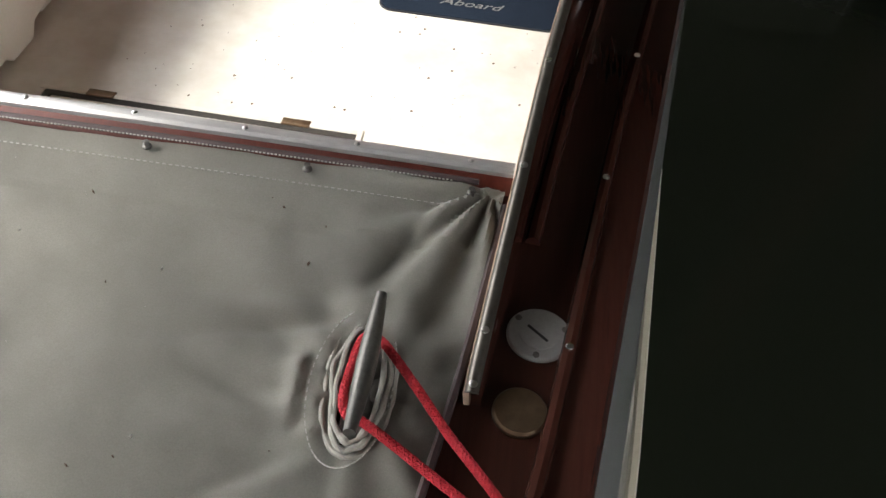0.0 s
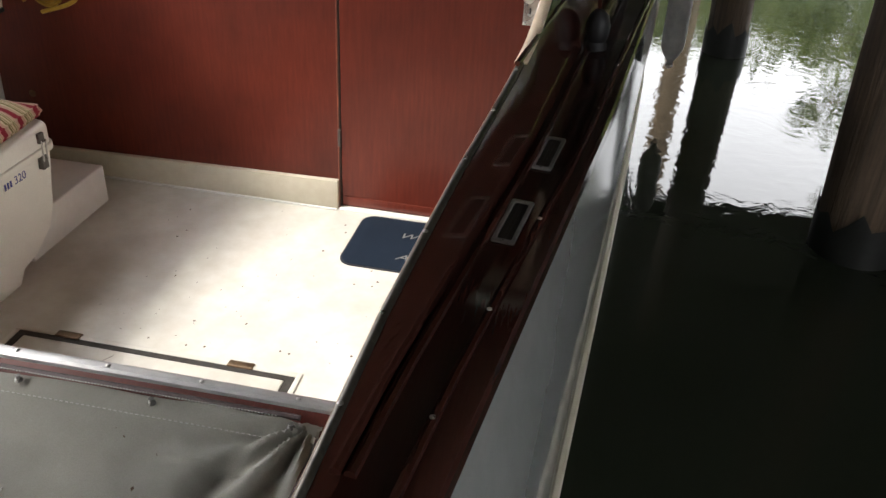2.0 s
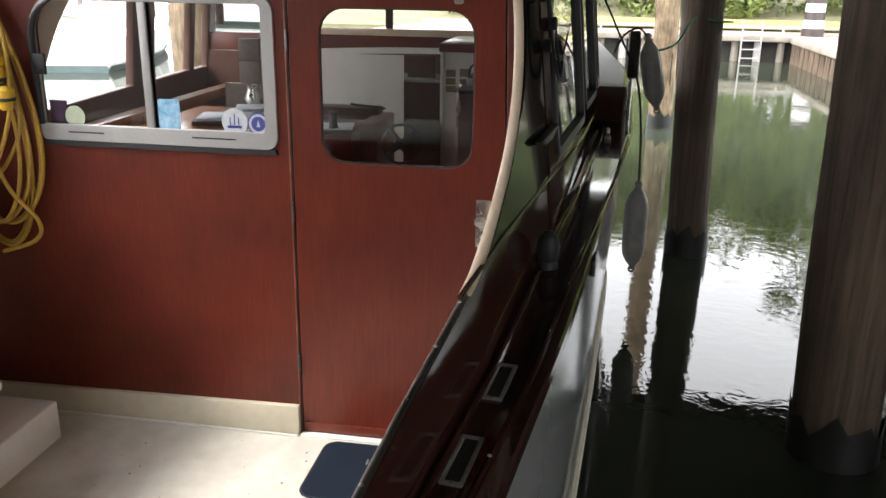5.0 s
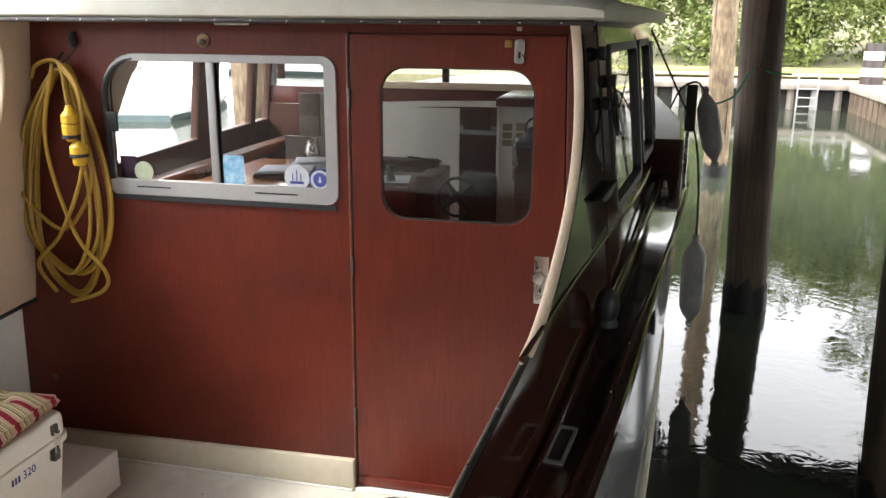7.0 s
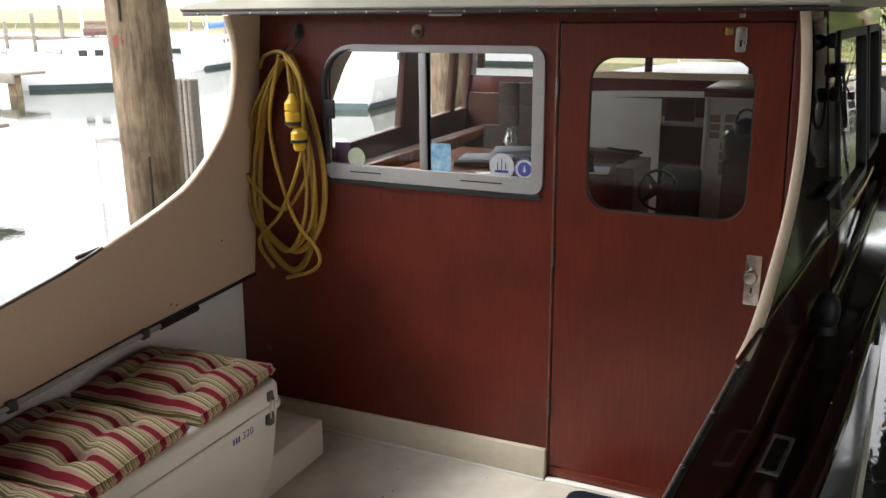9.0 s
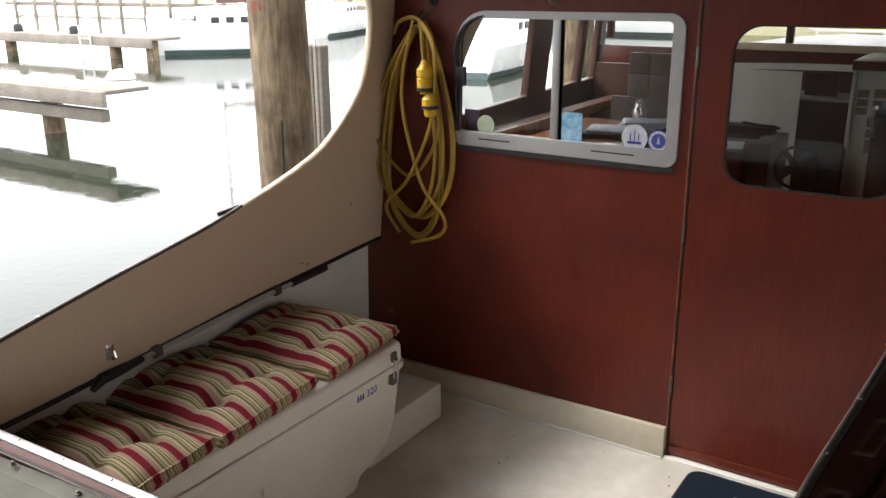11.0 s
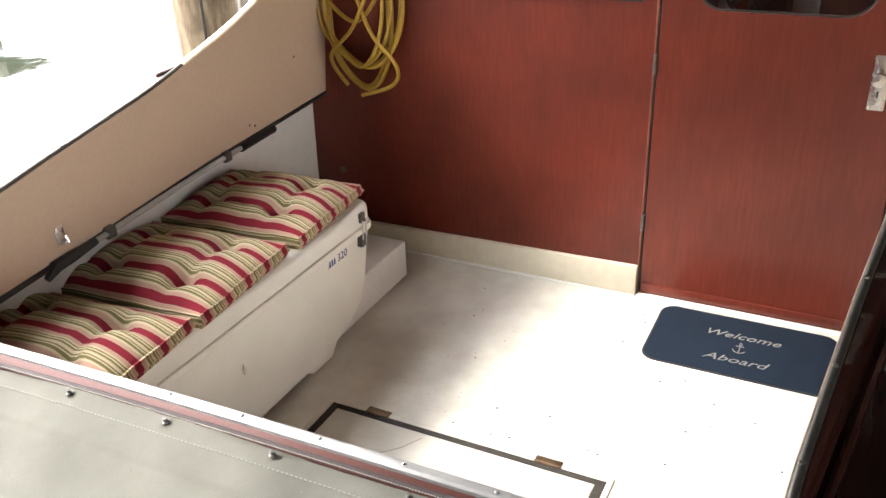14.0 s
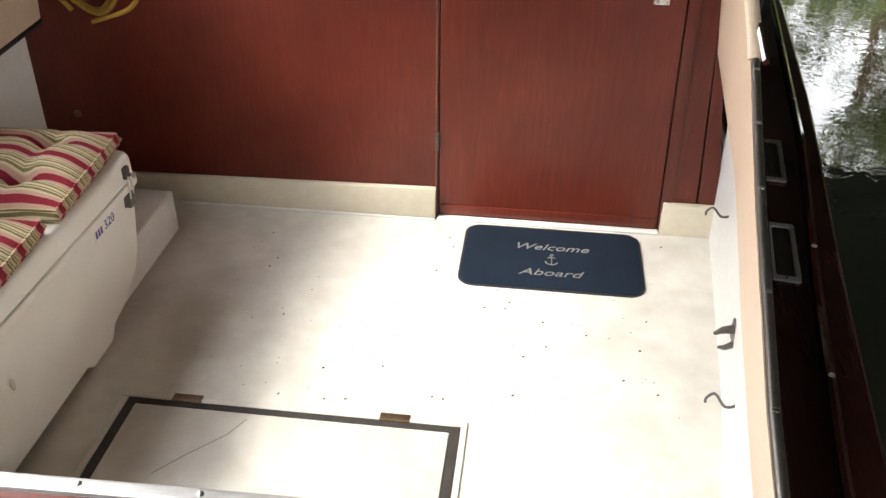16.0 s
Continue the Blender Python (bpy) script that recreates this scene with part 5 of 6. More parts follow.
pl = part("plug", lathe([(0.018, 0), (0.034, 0.02), (0.036, 0.07), (0.03, 0.075), (0.036, 0.08), (0.036, 0.11), (0.02, 0.13), (0.012, 0.15)], (-1.232, -0.115, 1.52), "z", 18), YELLOWPLUG, cord, "bright yellow plug body")
part("ring", lathe([(0.038, 0.068), (0.038, 0.084)], (-1.232, -0.115, 1.465), "z", 18), BLACK, pl)
pl = part("socket", lathe([(0.022, 0), (0.028, 0.01), (0.028, 0.03), (0.036, 0.04), (0.036, 0.08), (0.02, 0.10)], (-1.205, -0.115, 1.42), "z", 18), YELLOWPLUG, cord, "bright yellow socket body")
part("ring", lathe([(0.039, 0.036), (0.039, 0.05)], (-1.205, -0.115, 1.42), "z", 18), BLACK, pl)
part("tie", tube(spline([(-1.31, -0.01, 1.88), (-1.31, -0.05, 1.85), (-1.29, -0.11, 1.825), (-1.27, -0.05, 1.85), (-1.22, -0.02, 1.92)], 6), 0.004, 6), BLACKROPE, cord, "dark tie cord")
cord.location.x += 0.04
pg = thing("wall_hook", (-1.214, 0, 1.93), "black hook screwed to the bulkhead", "hook")
part("body", lathe([(0.012, 0), (0.02, 0.03), (0.012, 0.05), (0.008, 0.06)], (-1.214, -0.015, 1.905), "z", 10), BLACK, pg)
part("base", cuboid(-1.226, -1.202, -0.012, 0.0, 1.90, 1.97, 0.004), BLACK, pg)

# ---- cockpit things ----
step = thing("step_box", (-1.3, -0.5, 0), "white painted box step beside the cooler", "step")
part("body", cuboid(-1.68, -1.03, -0.80, -0.242, 0.0, 0.179, 0.008, 3), WHITEPAINT, step)

cooler = thing("cooler", (-1.22, -1.4, 0), "large off-white moulded ice chest along the port side", "cooler")
CY0, CY1 = -2.22, -0.69


prof = [(CY1, 0.468), (CY1 - 0.018, 0.24), (CY1 - 0.05, 0.15), (CY1 - 0.15, 0.075), (CY1 - 0.235, 0.055), (CY1 - 0.265, 0.0), (CY1 - 0.40, 0.0), (CY1 - 0.44, 0.03), (CY0 + 0.44, 0.03), (CY0 + 0.40, 0.0), (CY0 + 0.26, 0.0), (CY0 + 0.17, 0.075), (CY0 + 0.035, 0.24), (CY0 + 0.02, 0.468)]


def cooler_place(u, v, s):
    taper = 0.045 * (0.468 - v) / 0.468
    return Vector((-0.935 - s * 0.55 - taper * (1 - 2 * s), u, v))


body = part("body", plate(prof, [], cooler_place, 1.0, 0.012), PLASTIC, cooler)
def lid_slab(x0, x1, y0, y1, z0, z1, corner, r):
    bm = plate(rr(x0, x1, y0, y1, corner, 8), [], lambda u, v, t: Vector((u, v, z0 + t)), z1 - z0)
    bmesh.ops.remove_doubles(bm, verts=bm.verts, dist=1e-5)
    bevel(bm, r, 4, 60)
    return bm


lid = part("lid", lid_slab(-1.50, -0.925, CY0 - 0.005, CY1 + 0.026, 0.476, 0.580, 0.055, 0.024), PLASTIC, cooler)
part("lid_rim", lid_slab(-1.503, -0.917, CY0 - 0.008, CY1 + 0.032, 0.470, 0.500, 0.055, 0.006), PLASTIC, lid)
for y in (-0.755, -2.10):
    la = part("latch", cuboid(-0.926, -0.912, y - 0.016, y + 0.016, 0.520, 0.560, 0.004), GUNMETAL, cooler, "small metal latch")
    part("keeper", cuboid(-0.942, -0.916, y - 0.017, y + 0.017, 0.415, 0.468, 0.004), GUNMETAL, la)
    part("bail", tube([(-0.914, y - 0.011, 0.45), (-0.908, y - 0.011, 0.532), (-0.908, y + 0.011, 0.532), (-0.914, y + 0.011, 0.45)], 0.003, 6), STEEL, la)
lab = part("badge", moved(cuboid(-0.006, 0.0012, -0.07, 0.07, -0.02, 0.02), pose(-0.9385, -0.91, 0.435, 0, 3, 0)), PLASTIC, cooler)
words("320", 0.045, pose(-0.9367, -0.885, 0.435, 90, 0, 90), INKBLUE, "numerals", lab)
for k in range(3):
    part("mark", cuboid(-0.938, -0.9365, -0.975 + k * 0.016, -0.965 + k * 0.016, 0.422, 0.447), INKBLUE, lab)
part("dent", lathe([(0.012, 0), (0.010, 0.002), (0, 0.003)], (-0.945, -1.50, 0.30), pose(0, 0, 0, 0, 90, 0) @ Matrix.Diagonal((1.8, 0.6, 1, 1)), 10), CREAM, cooler)


def cushion_mesh(parent, at, sx, sy, seed):
    """A tufted pad with a boxed edge; its own place is its middle."""
    bm, n = bmesh.new(), 30
    top, bot = [], []
    tufts = [(-0.24, -0.23), (0.24, -0.23), (-0.24, 0.23), (0.24, 0.23)]
    for j in range(n + 1):
        rt, rb = [], []
        for i in range(n + 1):
            u, v = i / n - 0.5, j / n - 0.5
            edge_ = (1 - (2 * abs(u)) ** 10) * (1 - (2 * abs(v)) ** 10)
            z = 0.050 + 0.062 * (1 - abs(2 * u) ** 4.0) * (1 - abs(2 * v) ** 3.4)
            for tu, tv in tufts:
                d2 = (u - tu) ** 2 + (v - tv) ** 2
                z -= 0.052 * math.exp(-d2 / 0.006)
            z -= 0.020 * math.exp(-((abs(u) - 0.24) / 0.045) ** 2) * math.exp(-(v / 0.42) ** 6) + 0.022 * math.exp(-((abs(v) - 0.23) / 0.045) ** 2) * math.exp(-(u / 0.42) ** 6)
            z += 0.006 * noise.noise((u * 5 + seed, v * 5, seed)) + 0.0025 * noise.noise((u * 14, v * 14 + seed, 2.0))
            wob = 1 + 0.012 * noise.noise((v * 4, u * 4, seed + 3))
            x, y = u * sx * wob, v * sy * wob
            rt.append(bm.verts.new((at[0] + x, at[1] + y, at[2] + z * (0.86 + 0.14 * edge_))))
            rb.append(bm.verts.new((at[0] + x * 0.985, at[1] + y * 0.985, at[2])))
        top.append(rt)
        bot.append(rb)
    for j in range(n):
        for i in range(n):
            bm.faces.new((top[j][i], top[j][i + 1], top[j + 1][i + 1], top[j + 1][i]))
            bm.faces.new((bot[j][i], bot[j + 1][i], bot[j + 1][i + 1], bot[j][i + 1]))
    rim_t = [top[0][i] for i in range(n)] + [top[j][n] for j in range(n)] + [top[n][i] for i in range(n, 0, -1)] + [top[j][0] for j in range(n, 0, -1)]
    rim_b = [bot[0][i] for i in range(n)] + [bot[j][n] for j in range(n)] + [bot[n][i] for i in range(n, 0, -1)] + [bot[j][0] for j in range(n, 0, -1)]
    loop = [v.co.copy() for v in rim_t]
    mid = []
    for a, b in zip(rim_t, rim_b):
        m = a.co.lerp(b.co, 0.5)
        out = Vector((m.x - at[0], m.y - at[1], 0))
        mid.append(bm.verts.new(m + out * (0.045 + 0.012 * noise.noise((m.x * 14, m.y * 14, seed)))))
    for k in range(len(rim_t)):
        q = (k + 1) % len(rim_t)
        bm.faces.new((rim_t[k], mid[k], mid[q], rim_t[q]))
        bm.faces.new((mid[k], rim_b[k], rim_b[q], mid[q]))
    pad = part("pad", bm, STRIPES, parent)
    pad.data.set_sharp_from_angle(angle=radians(80))
    part("piping", tube([p + Vector((0, 0, 0.001)) for p in loop], 0.0045, 6, closed=True), STRIPES, pad)
    bm = bmesh.new()
    for tu, tv in tufts:
        lathe([(0.012, 0), (0.011, 0.004), (0, 0.006)], (at[0] + tu * sx, at[1] + tv * sy, at[2] + 0.036), "z", 10, bm)
    part("tuft_button", bm, STRIPES, pad)
    loop2 = [(p.x, p.y, at[2] + 0.006) for p in loop]
    part("lower_piping", tube(loop2, 0.004, 6, closed=True), STRIPES, pad)


for k, (x, y, rot, tilt, lb) in enumerate(((-1.255, -0.925, 5, 0.5, "by the bulkhead"), (-1.225, -1.463, 4, 1.0, "amid the row"), (-1.195, -1.985, 6, 0.6, "by the coaming"))):
    cu = thing("seat_cushion", (x, y, 0.578), "red, cream and olive striped tufted seat cushion " + lb, "cushion", "cushions on the cooler")
    cushion_mesh(cu, (x, y, 0.578), 0.60, 0.482, k * 3.3)
    cu.matrix_basis = pose(x, y, 0.580, tilt, 0, rot)

hatch = thing("floor_hatch", (-0.3, -1.5, 0), "flush cream floor hatch with a dark rubber gasket", "hatch")
HX0, HX1, HY1, HY0 = -0.80, 0.205, -1.222, -1.86
part("gasket", plate([(HX0 - 0.012, HY0), (HX1 + 0.016, HY0), (HX1 + 0.016, HY1 + 0.012), (HX0 - 0.012, HY1 + 0.012)], [[(HX0 + 0.016, HY0 + 0.02), (HX1 - 0.014, HY0 + 0.02), (HX1 - 0.014, HY1 - 0.012), (HX0 + 0.016, HY1 - 0.012)]], lambda u, v, s: Vector((u, v, s)), 0.004), GASKET, hatch, "dark dirty rubber gasket")
part("panel", cuboid(HX0 + 0.018, HX1 - 0.016, HY0 + 0.022, HY1 - 0.014, 0.0, 0.005, 0.002), SOLE, hatch)
part("rim", cuboid(HX0 - 0.035, HX1 + 0.03, HY1 + 0.014, HY1 + 0.035, 0.0, 0.005, 0.002), SOLE, hatch)
part("rim", cuboid(HX1 + 0.018, HX1 + 0.036, HY0, HY1 + 0.036, 0.0, 0.006, 0.002), SOLE, hatch)
part("rim", cuboid(HX0 - 0.035, HX0 - 0.014, HY0, HY1 + 0.013, 0.0, 0.004, 0.002), SOLE, hatch)
for x in (-0.63, 0.02):
    h = part("hinge", cuboid(x - 0.046, x + 0.046, HY1 + 0.012, HY1 + 0.042, 0.0, 0.008, 0.002), BRONZE, hatch, "brown worn hinge leaf")
    part("knuckle", lathe([(0.005, -0.045), (0.005, 0.045)], (x, HY1 + 0.013, 0.006), "x", 8), BRONZE, h)
part("crack", tube([(-0.62, -1.50, 0.005), (-0.55, -1.42, 0.0052), (-0.46, -1.33, 0.005), (-0.42, -1.26, 0.005)], 0.0009, 4), SCUFF, hatch)

mat_ob = thing("doormat", (0.48, -0.265, 0), "navy blue rounded doormat with pale nautical lettering", "doormat")
MX0, MX1, MY0, MY1 = 0.128, 0.826, -0.478, -0.05
flatp = lambda u, v, s: Vector((u, v, s))  # noqa: E731
part("carpet", plate(rr(MX0 + 0.008, MX1 - 0.008, MY0 + 0.008, MY1 - 0.008, 0.055, 7), [], flatp, 0.009, 0.002), MATNAVY, mat_ob)
part("border", plate(rr(MX0, MX1, MY0, MY1, 0.062, 7), [rr(MX0 + 0.0085, MX1 - 0.0085, MY0 + 0.0085, MY1 - 0.0085, 0.055, 7)], flatp, 0.006, 0.001), RUBBEREDGE, mat_ob, "dark rubber border")
words("Welcome", 0.066, pose(0.472, -0.197, 0.0094) @ Matrix.Diagonal((1.12, 0.9, 1, 1)), LETTER, "upper_word", mat_ob, shear=0.35)
words("Aboard", 0.066, pose(0.472, -0.372, 0.0094) @ Matrix.Diagonal((1.16, 0.9, 1, 1)), LETTER, "lower_word", mat_ob, shear=0.35)
an = bmesh.new()
tube([(0.478, -0.255, 0.0095), (0.478, -0.312, 0.0095)], 0.0025, 4, an)
tube([(0.462, -0.268, 0.0095), (0.494, -0.268, 0.0095)], 0.0022, 4, an)
tube([(0.478 + 0.024 * math.cos(radians(a)), -0.292 + 0.024 * math.sin(radians(a)), 0.0095) for a in range(190, 352, 15)], 0.0028, 4, an)
tube([(0.478 + 0.006 * math.cos(radians(a)), -0.250 + 0.006 * math.sin(radians(a)), 0.0095) for a in range(0, 360, 45)], 0.0016, 4, an, True)
part("anchor", an, LETTER, mat_ob, "pale stitched anchor")

# ---- foredeck ----
fd = [(along(OUTER, y) - 0.01, y) for y in [3.0 + 0.3 * k for k in range(18)]]
fdk = thing("foredeck", (MID, 5, 1.0), "raised grey foredeck with a dark varnished riser", "deck", kind="structure")
part("bulwark", plate(fd + [(2 * MID - x, y) for x, y in reversed(fd)], [], lambda u, v, t: Vector((u, v, 0.94 + t + 0.03 * (v - 3))), 0.268), VARNISH, fdk, "dark varnished bulwark")
part("deck_sheet", plate([(x - 0.03, y) for x, y in fd] + [(2 * MID - x + 0.03, y) for x, y in reversed(fd)], [], lambda u, v, t: Vector((u, v, 1.2085 + t + 0.03 * (v - 3))), 0.02), DECKGREY, fdk)
part("riser", cuboid(1.0, along(OUTER, 3.0) - 0.012, 2.985, 2.997, 0.955, 1.228), VARNISH, fdk, "dark varnished riser")

# ---- cabin beyond the bulkhead ----
def cabin_side(mirror):
    sgn = "port" if mirror else "starboard"
    ob = thing("wall_cabin_" + sgn, (2 * MID - 1 if mirror else 1, 1.8, 1.4), "dark varnished cabin side with framed windows", "cabin side", kind="structure")
    outline = [(0.302, 0.85), (3.2, 0.9), (3.08, 2.02), (0.302, 2.02)]
    holes = [(0.38, 1.76, 1.27, 1.93), (2.06, 2.68, 1.27, 1.93), (2.74, 2.985, 1.27, 1.9)] if mirror else [(0.55, 1.55, 1.23, 1.90), (1.72, 2.36, 1.27, 1.90), (2.5, 2.86, 1.30, 1.88)]
    part("panel", plate(outline, [rr(*h, 0.012 if mirror else 0.05, 4) for h in holes], wing(0.0, mirror), 0.032), VARNISH, ob)
    for h in holes:
        wf = part("window", plate(rr(h[0] - 0.03, h[1] + 0.03, h[2] - 0.03, h[3] + 0.03, 0.02 if mirror else 0.07, 4), [rr(h[0] + 0.008, h[1] - 0.008, h[2] + 0.008, h[3] - 0.008, 0.01 if mirror else 0.045, 4)], wing(-0.008, mirror), 0.05, 0.002), BLACK if not mirror else INTBROWN, ob)
        if not mirror:
            part("pane", plate(rr(h[0], h[1], h[2], h[3], 0.05, 4), [], wing(0.014, mirror), 0.004), GLASS, wf).visible_shadow = False
    part("lining", plate([(0.31, 0.9), (2.99, 0.9), (2.99, 2.0), (0.31, 2.0)], [rr(*h, 0.02, 3) for h in holes], wing(-0.012, mirror), 0.009), INTBROWN, ob, "brown wooden inner lining")
    return ob


cabin_side(False)
port_side = cabin_side(True)
quarter = [(0.34, 1.975), (0.34, 1.24), (0.56, 1.24), (0.60, 1.32), (0.68, 1.48), (0.76, 1.61), (0.86, 1.735), (0.97, 1.83), (1.10, 1.91), (1.16, 1.975)]
part("quarter_panel", plate(quarter, [], wing(-0.026, True), 0.006), CREAM, port_side, "cream curved quarter panel")
inside = thing("floor_cabin", (MID, 1.5, -0.1), "dark cabin sole", "floor", kind="structure")
part("boards", cuboid(-1.45, 0.9, 0.06, 3.4, -0.1, -0.04), INTWOOD, inside)
lining = thing("ceiling", (MID, 1.5, 2.0), "pale cabin headlining", "ceiling", kind="structure")
part("sheet", cuboid(-1.38, 0.84, 0.04, 2.9, 1.985, 2.004), INTWHITE, lining)
front = thing("wall_windscreen", (MID, 3.0, 1.5), "mahogany windscreen frame over a white curved panel", "windscreen", kind="structure")
part("sill_band", cuboid(-1.75, 1.1, 3.0, 3.06, 1.40, 1.535, 0.01), MAHOGANY, front)
part("glazing_bar", cuboid(-0.95, 1.1, 2.99, 3.03, 1.5355, 1.585, 0.004), TRIMCREAM, front, "pale window rail")
crv = [(-0.95 + 2.05 * k / 24, 1.36 + 0.058 * math.sin(math.pi * min(1, 0.08 + 0.8 * k / 24)) ** 0.7) for k in range(25)]
part("white_trim", plate(list(crv) + [(x, z + 0.042) for x, z in reversed(crv)], [], upright(2.965), 0.034), INTWHITE, front, "curved white trim")
for x in (-1.62, -1.0, -0.31, 0.4, 0.85):
    part("post", cuboid(x - 0.025, x + 0.025, 3.0, 3.05, 1.586, 1.985, 0.006), INTBROWN, front)
part("panel", cuboid(-0.95, -0.196, 2.985, 3.0, -0.05, 1.40), INTWHITE, front, "white bulkhead panel")
part("side_panel", cuboid(-1.75, -0.951, 2.985, 3.0, -0.05, 1.40), INTBROWN, front, "brown wooden side panel")
part("companion_shade", cuboid(-0.6, 0.95, 3.32, 3.36, -0.05, 1.5), INTBROWN, front)
part("companion_frame", cuboid(-0.19, 0.02, 3.10, 3.13, -0.05, 1.39), INTBROWN, front)
locker = thing("hanging_locker", (0.4, 1.8, 0), "white locker side with pinned notes beside the companionway", "locker")
part("edge", cuboid(0.297, 0.32, 1.742, 2.4, -0.05, 1.54, 0.004), INTWHITE, locker, "white painted edge")
part("front", cuboid(0.3205, 0.80, 1.755, 1.775, -0.05, 1.54), INTWHITE, locker)
part("top", cuboid(0.29, 0.84, 1.735, 2.4, 1.541, 1.59, 0.004), MAHOGANY, locker)
for x, z, w_, h in ((0.36, 1.42, 0.055, 0.04), (0.442, 1.425, 0.06, 0.045), (0.36, 1.372, 0.055, 0.036), (0.44, 1.37, 0.055, 0.036), (0.36, 1.328, 0.055, 0.036), (0.425, 1.27, 0.06, 0.05), (0.425, 1.21, 0.06, 0.045), (0.43, 1.14, 0.065, 0.075)):
    part("note", cuboid(x - w_ / 2, x + w_ / 2, 1.748, 1.7545, z - h / 2, z + h / 2), CARDBOARD, locker)
stove = thing("galley_unit", (0.7, 1.4, 0), "dark mahogany galley unit against the cabin side", "galley unit")
part("body", cuboid(0.475, 0.85, 1.3, 1.70, -0.04, 1.36, 0.01), INTBROWN, stove)
part("top", cuboid(0.465, 0.86, 1.29, 1.71, 1.3605, 1.385, 0.006), BLACK, stove)
kettle = thing("kettle", (0.56, 1.45, 1.385), "dark enamel kettle on the galley top", "kettle")
part("body", lathe([(0.055, 0), (0.065, 0.02), (0.06, 0.05), (0.035, 0.07), (0.012, 0.082)], (0.56, 1.45, 1.385), "z", 18), BLACK, kettle)
part("handle", tube(spline([(0.51, 1.45, 1.44), (0.52, 1.45, 1.49), (0.56, 1.45, 1.51), (0.60, 1.45, 1.49), (0.61, 1.45, 1.44)], 4), 0.006, 6), BLACK, kettle)
grab = thing("grab_handle", (0.47, 1.28, 1.33), "bright chrome grab handle", "handle")
part("bar", tube(spline([(0.485, 1.292, 1.41), (0.475, 1.26, 1.40), (0.482, 1.255, 1.33), (0.487, 1.292, 1.27)], 5), 0.010, 8), STEEL, grab)
console = thing("helm_console", (-0.4, 1.7, 0), "mahogany helm console with charts on top", "console")
part("body", cuboid(-0.75, -0.165, 1.45, 1.9, -0.04, 1.085, 0.008), MAHOGANY, console)
part("top", cuboid(-0.76, -0.155, 1.44, 1.9, 1.0855, 1.10, 0.004), INTBROWN, console)
part("side_box", cuboid(-0.16, -0.05, 1.6, 2.05, -0.04, 1.13, 0.006), INTBROWN, console)
part("dash", cuboid(-0.75, -0.12, 1.905, 2.05, -0.04, 1.17, 0.01), DARKINT, console)
part("rail", tube([(-0.3, 1.93, 1.19), (-0.08, 1.93, 1.17)], 0.008, 6), BLACK, console)
chart = thing("chart", (-0.35, 1.62, 1.10), "pale printed chart lying on the console", "chart")
part("sheet", moved(cuboid(-0.16, 0.16, -0.12, 0.12, 0, 0.004), pose(-0.36, 1.6, 1.101, 0, 0, 12)), PAPER, chart)
pen = thing("hand_bearing_compass", (-0.3, 1.55, 1.105), "small black compass standing on the chart", "compass")
part("body", lathe([(0.03, 0), (0.024, 0.02), (0.02, 0.07), (0.028, 0.09), (0, 0.1)], (-0.3, 1.55, 1.106), "z", 12), BLACK, pen)
wheel = thing("steering_wheel", (0.10, 1.55, 1.02), "black spoked steering wheel beside the console", "steering wheel")
wc = Vector((0.10, 1.56, 1.025))
wr = lambda a: wc + Vector((0.108 * math.cos(a), 0.03 * math.sin(a), 0.108 * math.sin(a)))  # noqa: E731
part("rim", tube([wr(a * 0.2618) for a in range(24)], 0.009, 8, closed=True), BLACK, wheel)
for a in (40, 130, 220, 310):
    part("spoke", tube([wc, wr(radians(a))], 0.016, 8, taper=[1.3, 0.8]), BLACK, wheel)
part("hub", lathe([(0.03, -0.02), (0.03, 0.02)], wc, "y", 12), BLACK, wheel)
part("column", tube([wc, wc + Vector((-0.1, 0.12, -0.05))], 0.02, 8), GUNMETAL, wheel)
chair = thing("helm_chair", (0.24, 1.75, 0), "black padded helm chair", "chair")
part("seat", cuboid(0.11, 0.30, 1.5, 1.9, 0.70, 0.80, 0.03, 3), BLACK, chair)
part("backrest", moved(cuboid(-0.11, 0.11, -0.04, 0.04, -0.2, 0.2, 0.035, 3), pose(0.215, 1.62, 0.96, -6, 0, 0)), BLACK, chair)
part("pedestal", lathe([(0.12, -0.04), (0.05, 0.02), (0.04, 0.70)], (0.2, 1.7, 0), "z", 14), STEEL, chair)
table = thing("cabin_table", (-0.8, 1.0, 0), "varnished wooden cabin table under the window", "table")
part("top", cuboid(-1.28, -0.62, 0.35, 1.88, 1.12, 1.15, 0.006), INTWOOD, table)
part("leg", cuboid(-1.0, -0.9, 1.05, 1.15, -0.04, 1.12, 0.006), INTWOOD, table)
shelf = thing("side_shelf", (-1.5, 1.5, 1.15), "narrow mahogany shelf along the port windows", "shelf")
part("board", cuboid(-1.56, -1.40, 0.06, 2.9, 1.145, 1.165, 0.005), INTBROWN, shelf)
part("fiddle", cuboid(-1.40, -1.385, 0.06, 2.9, 1.12, 1.185, 0.004), INTWOOD, shelf)
book = thing("book", (-0.9, 1.32, 1.15), "black folder lying on the table", "book")
part("cover", moved(cuboid(-0.16, 0.16, -0.13, 0.13, 0, 0.025, 0.003), pose(-0.87, 1.32, 1.151, 0, 0, 14)), BLACK, book)
part("pages", moved(cuboid(-0.15, 0.15, -0.12, 0.12, 0.0255, 0.04, 0.003), pose(-0.86, 1.33, 1.151, 0, 0, 14)), PAPER, book)
mag = thing("magazine", (-0.85, 1.65, 1.15), "printed magazines stacked on the table", "magazine")
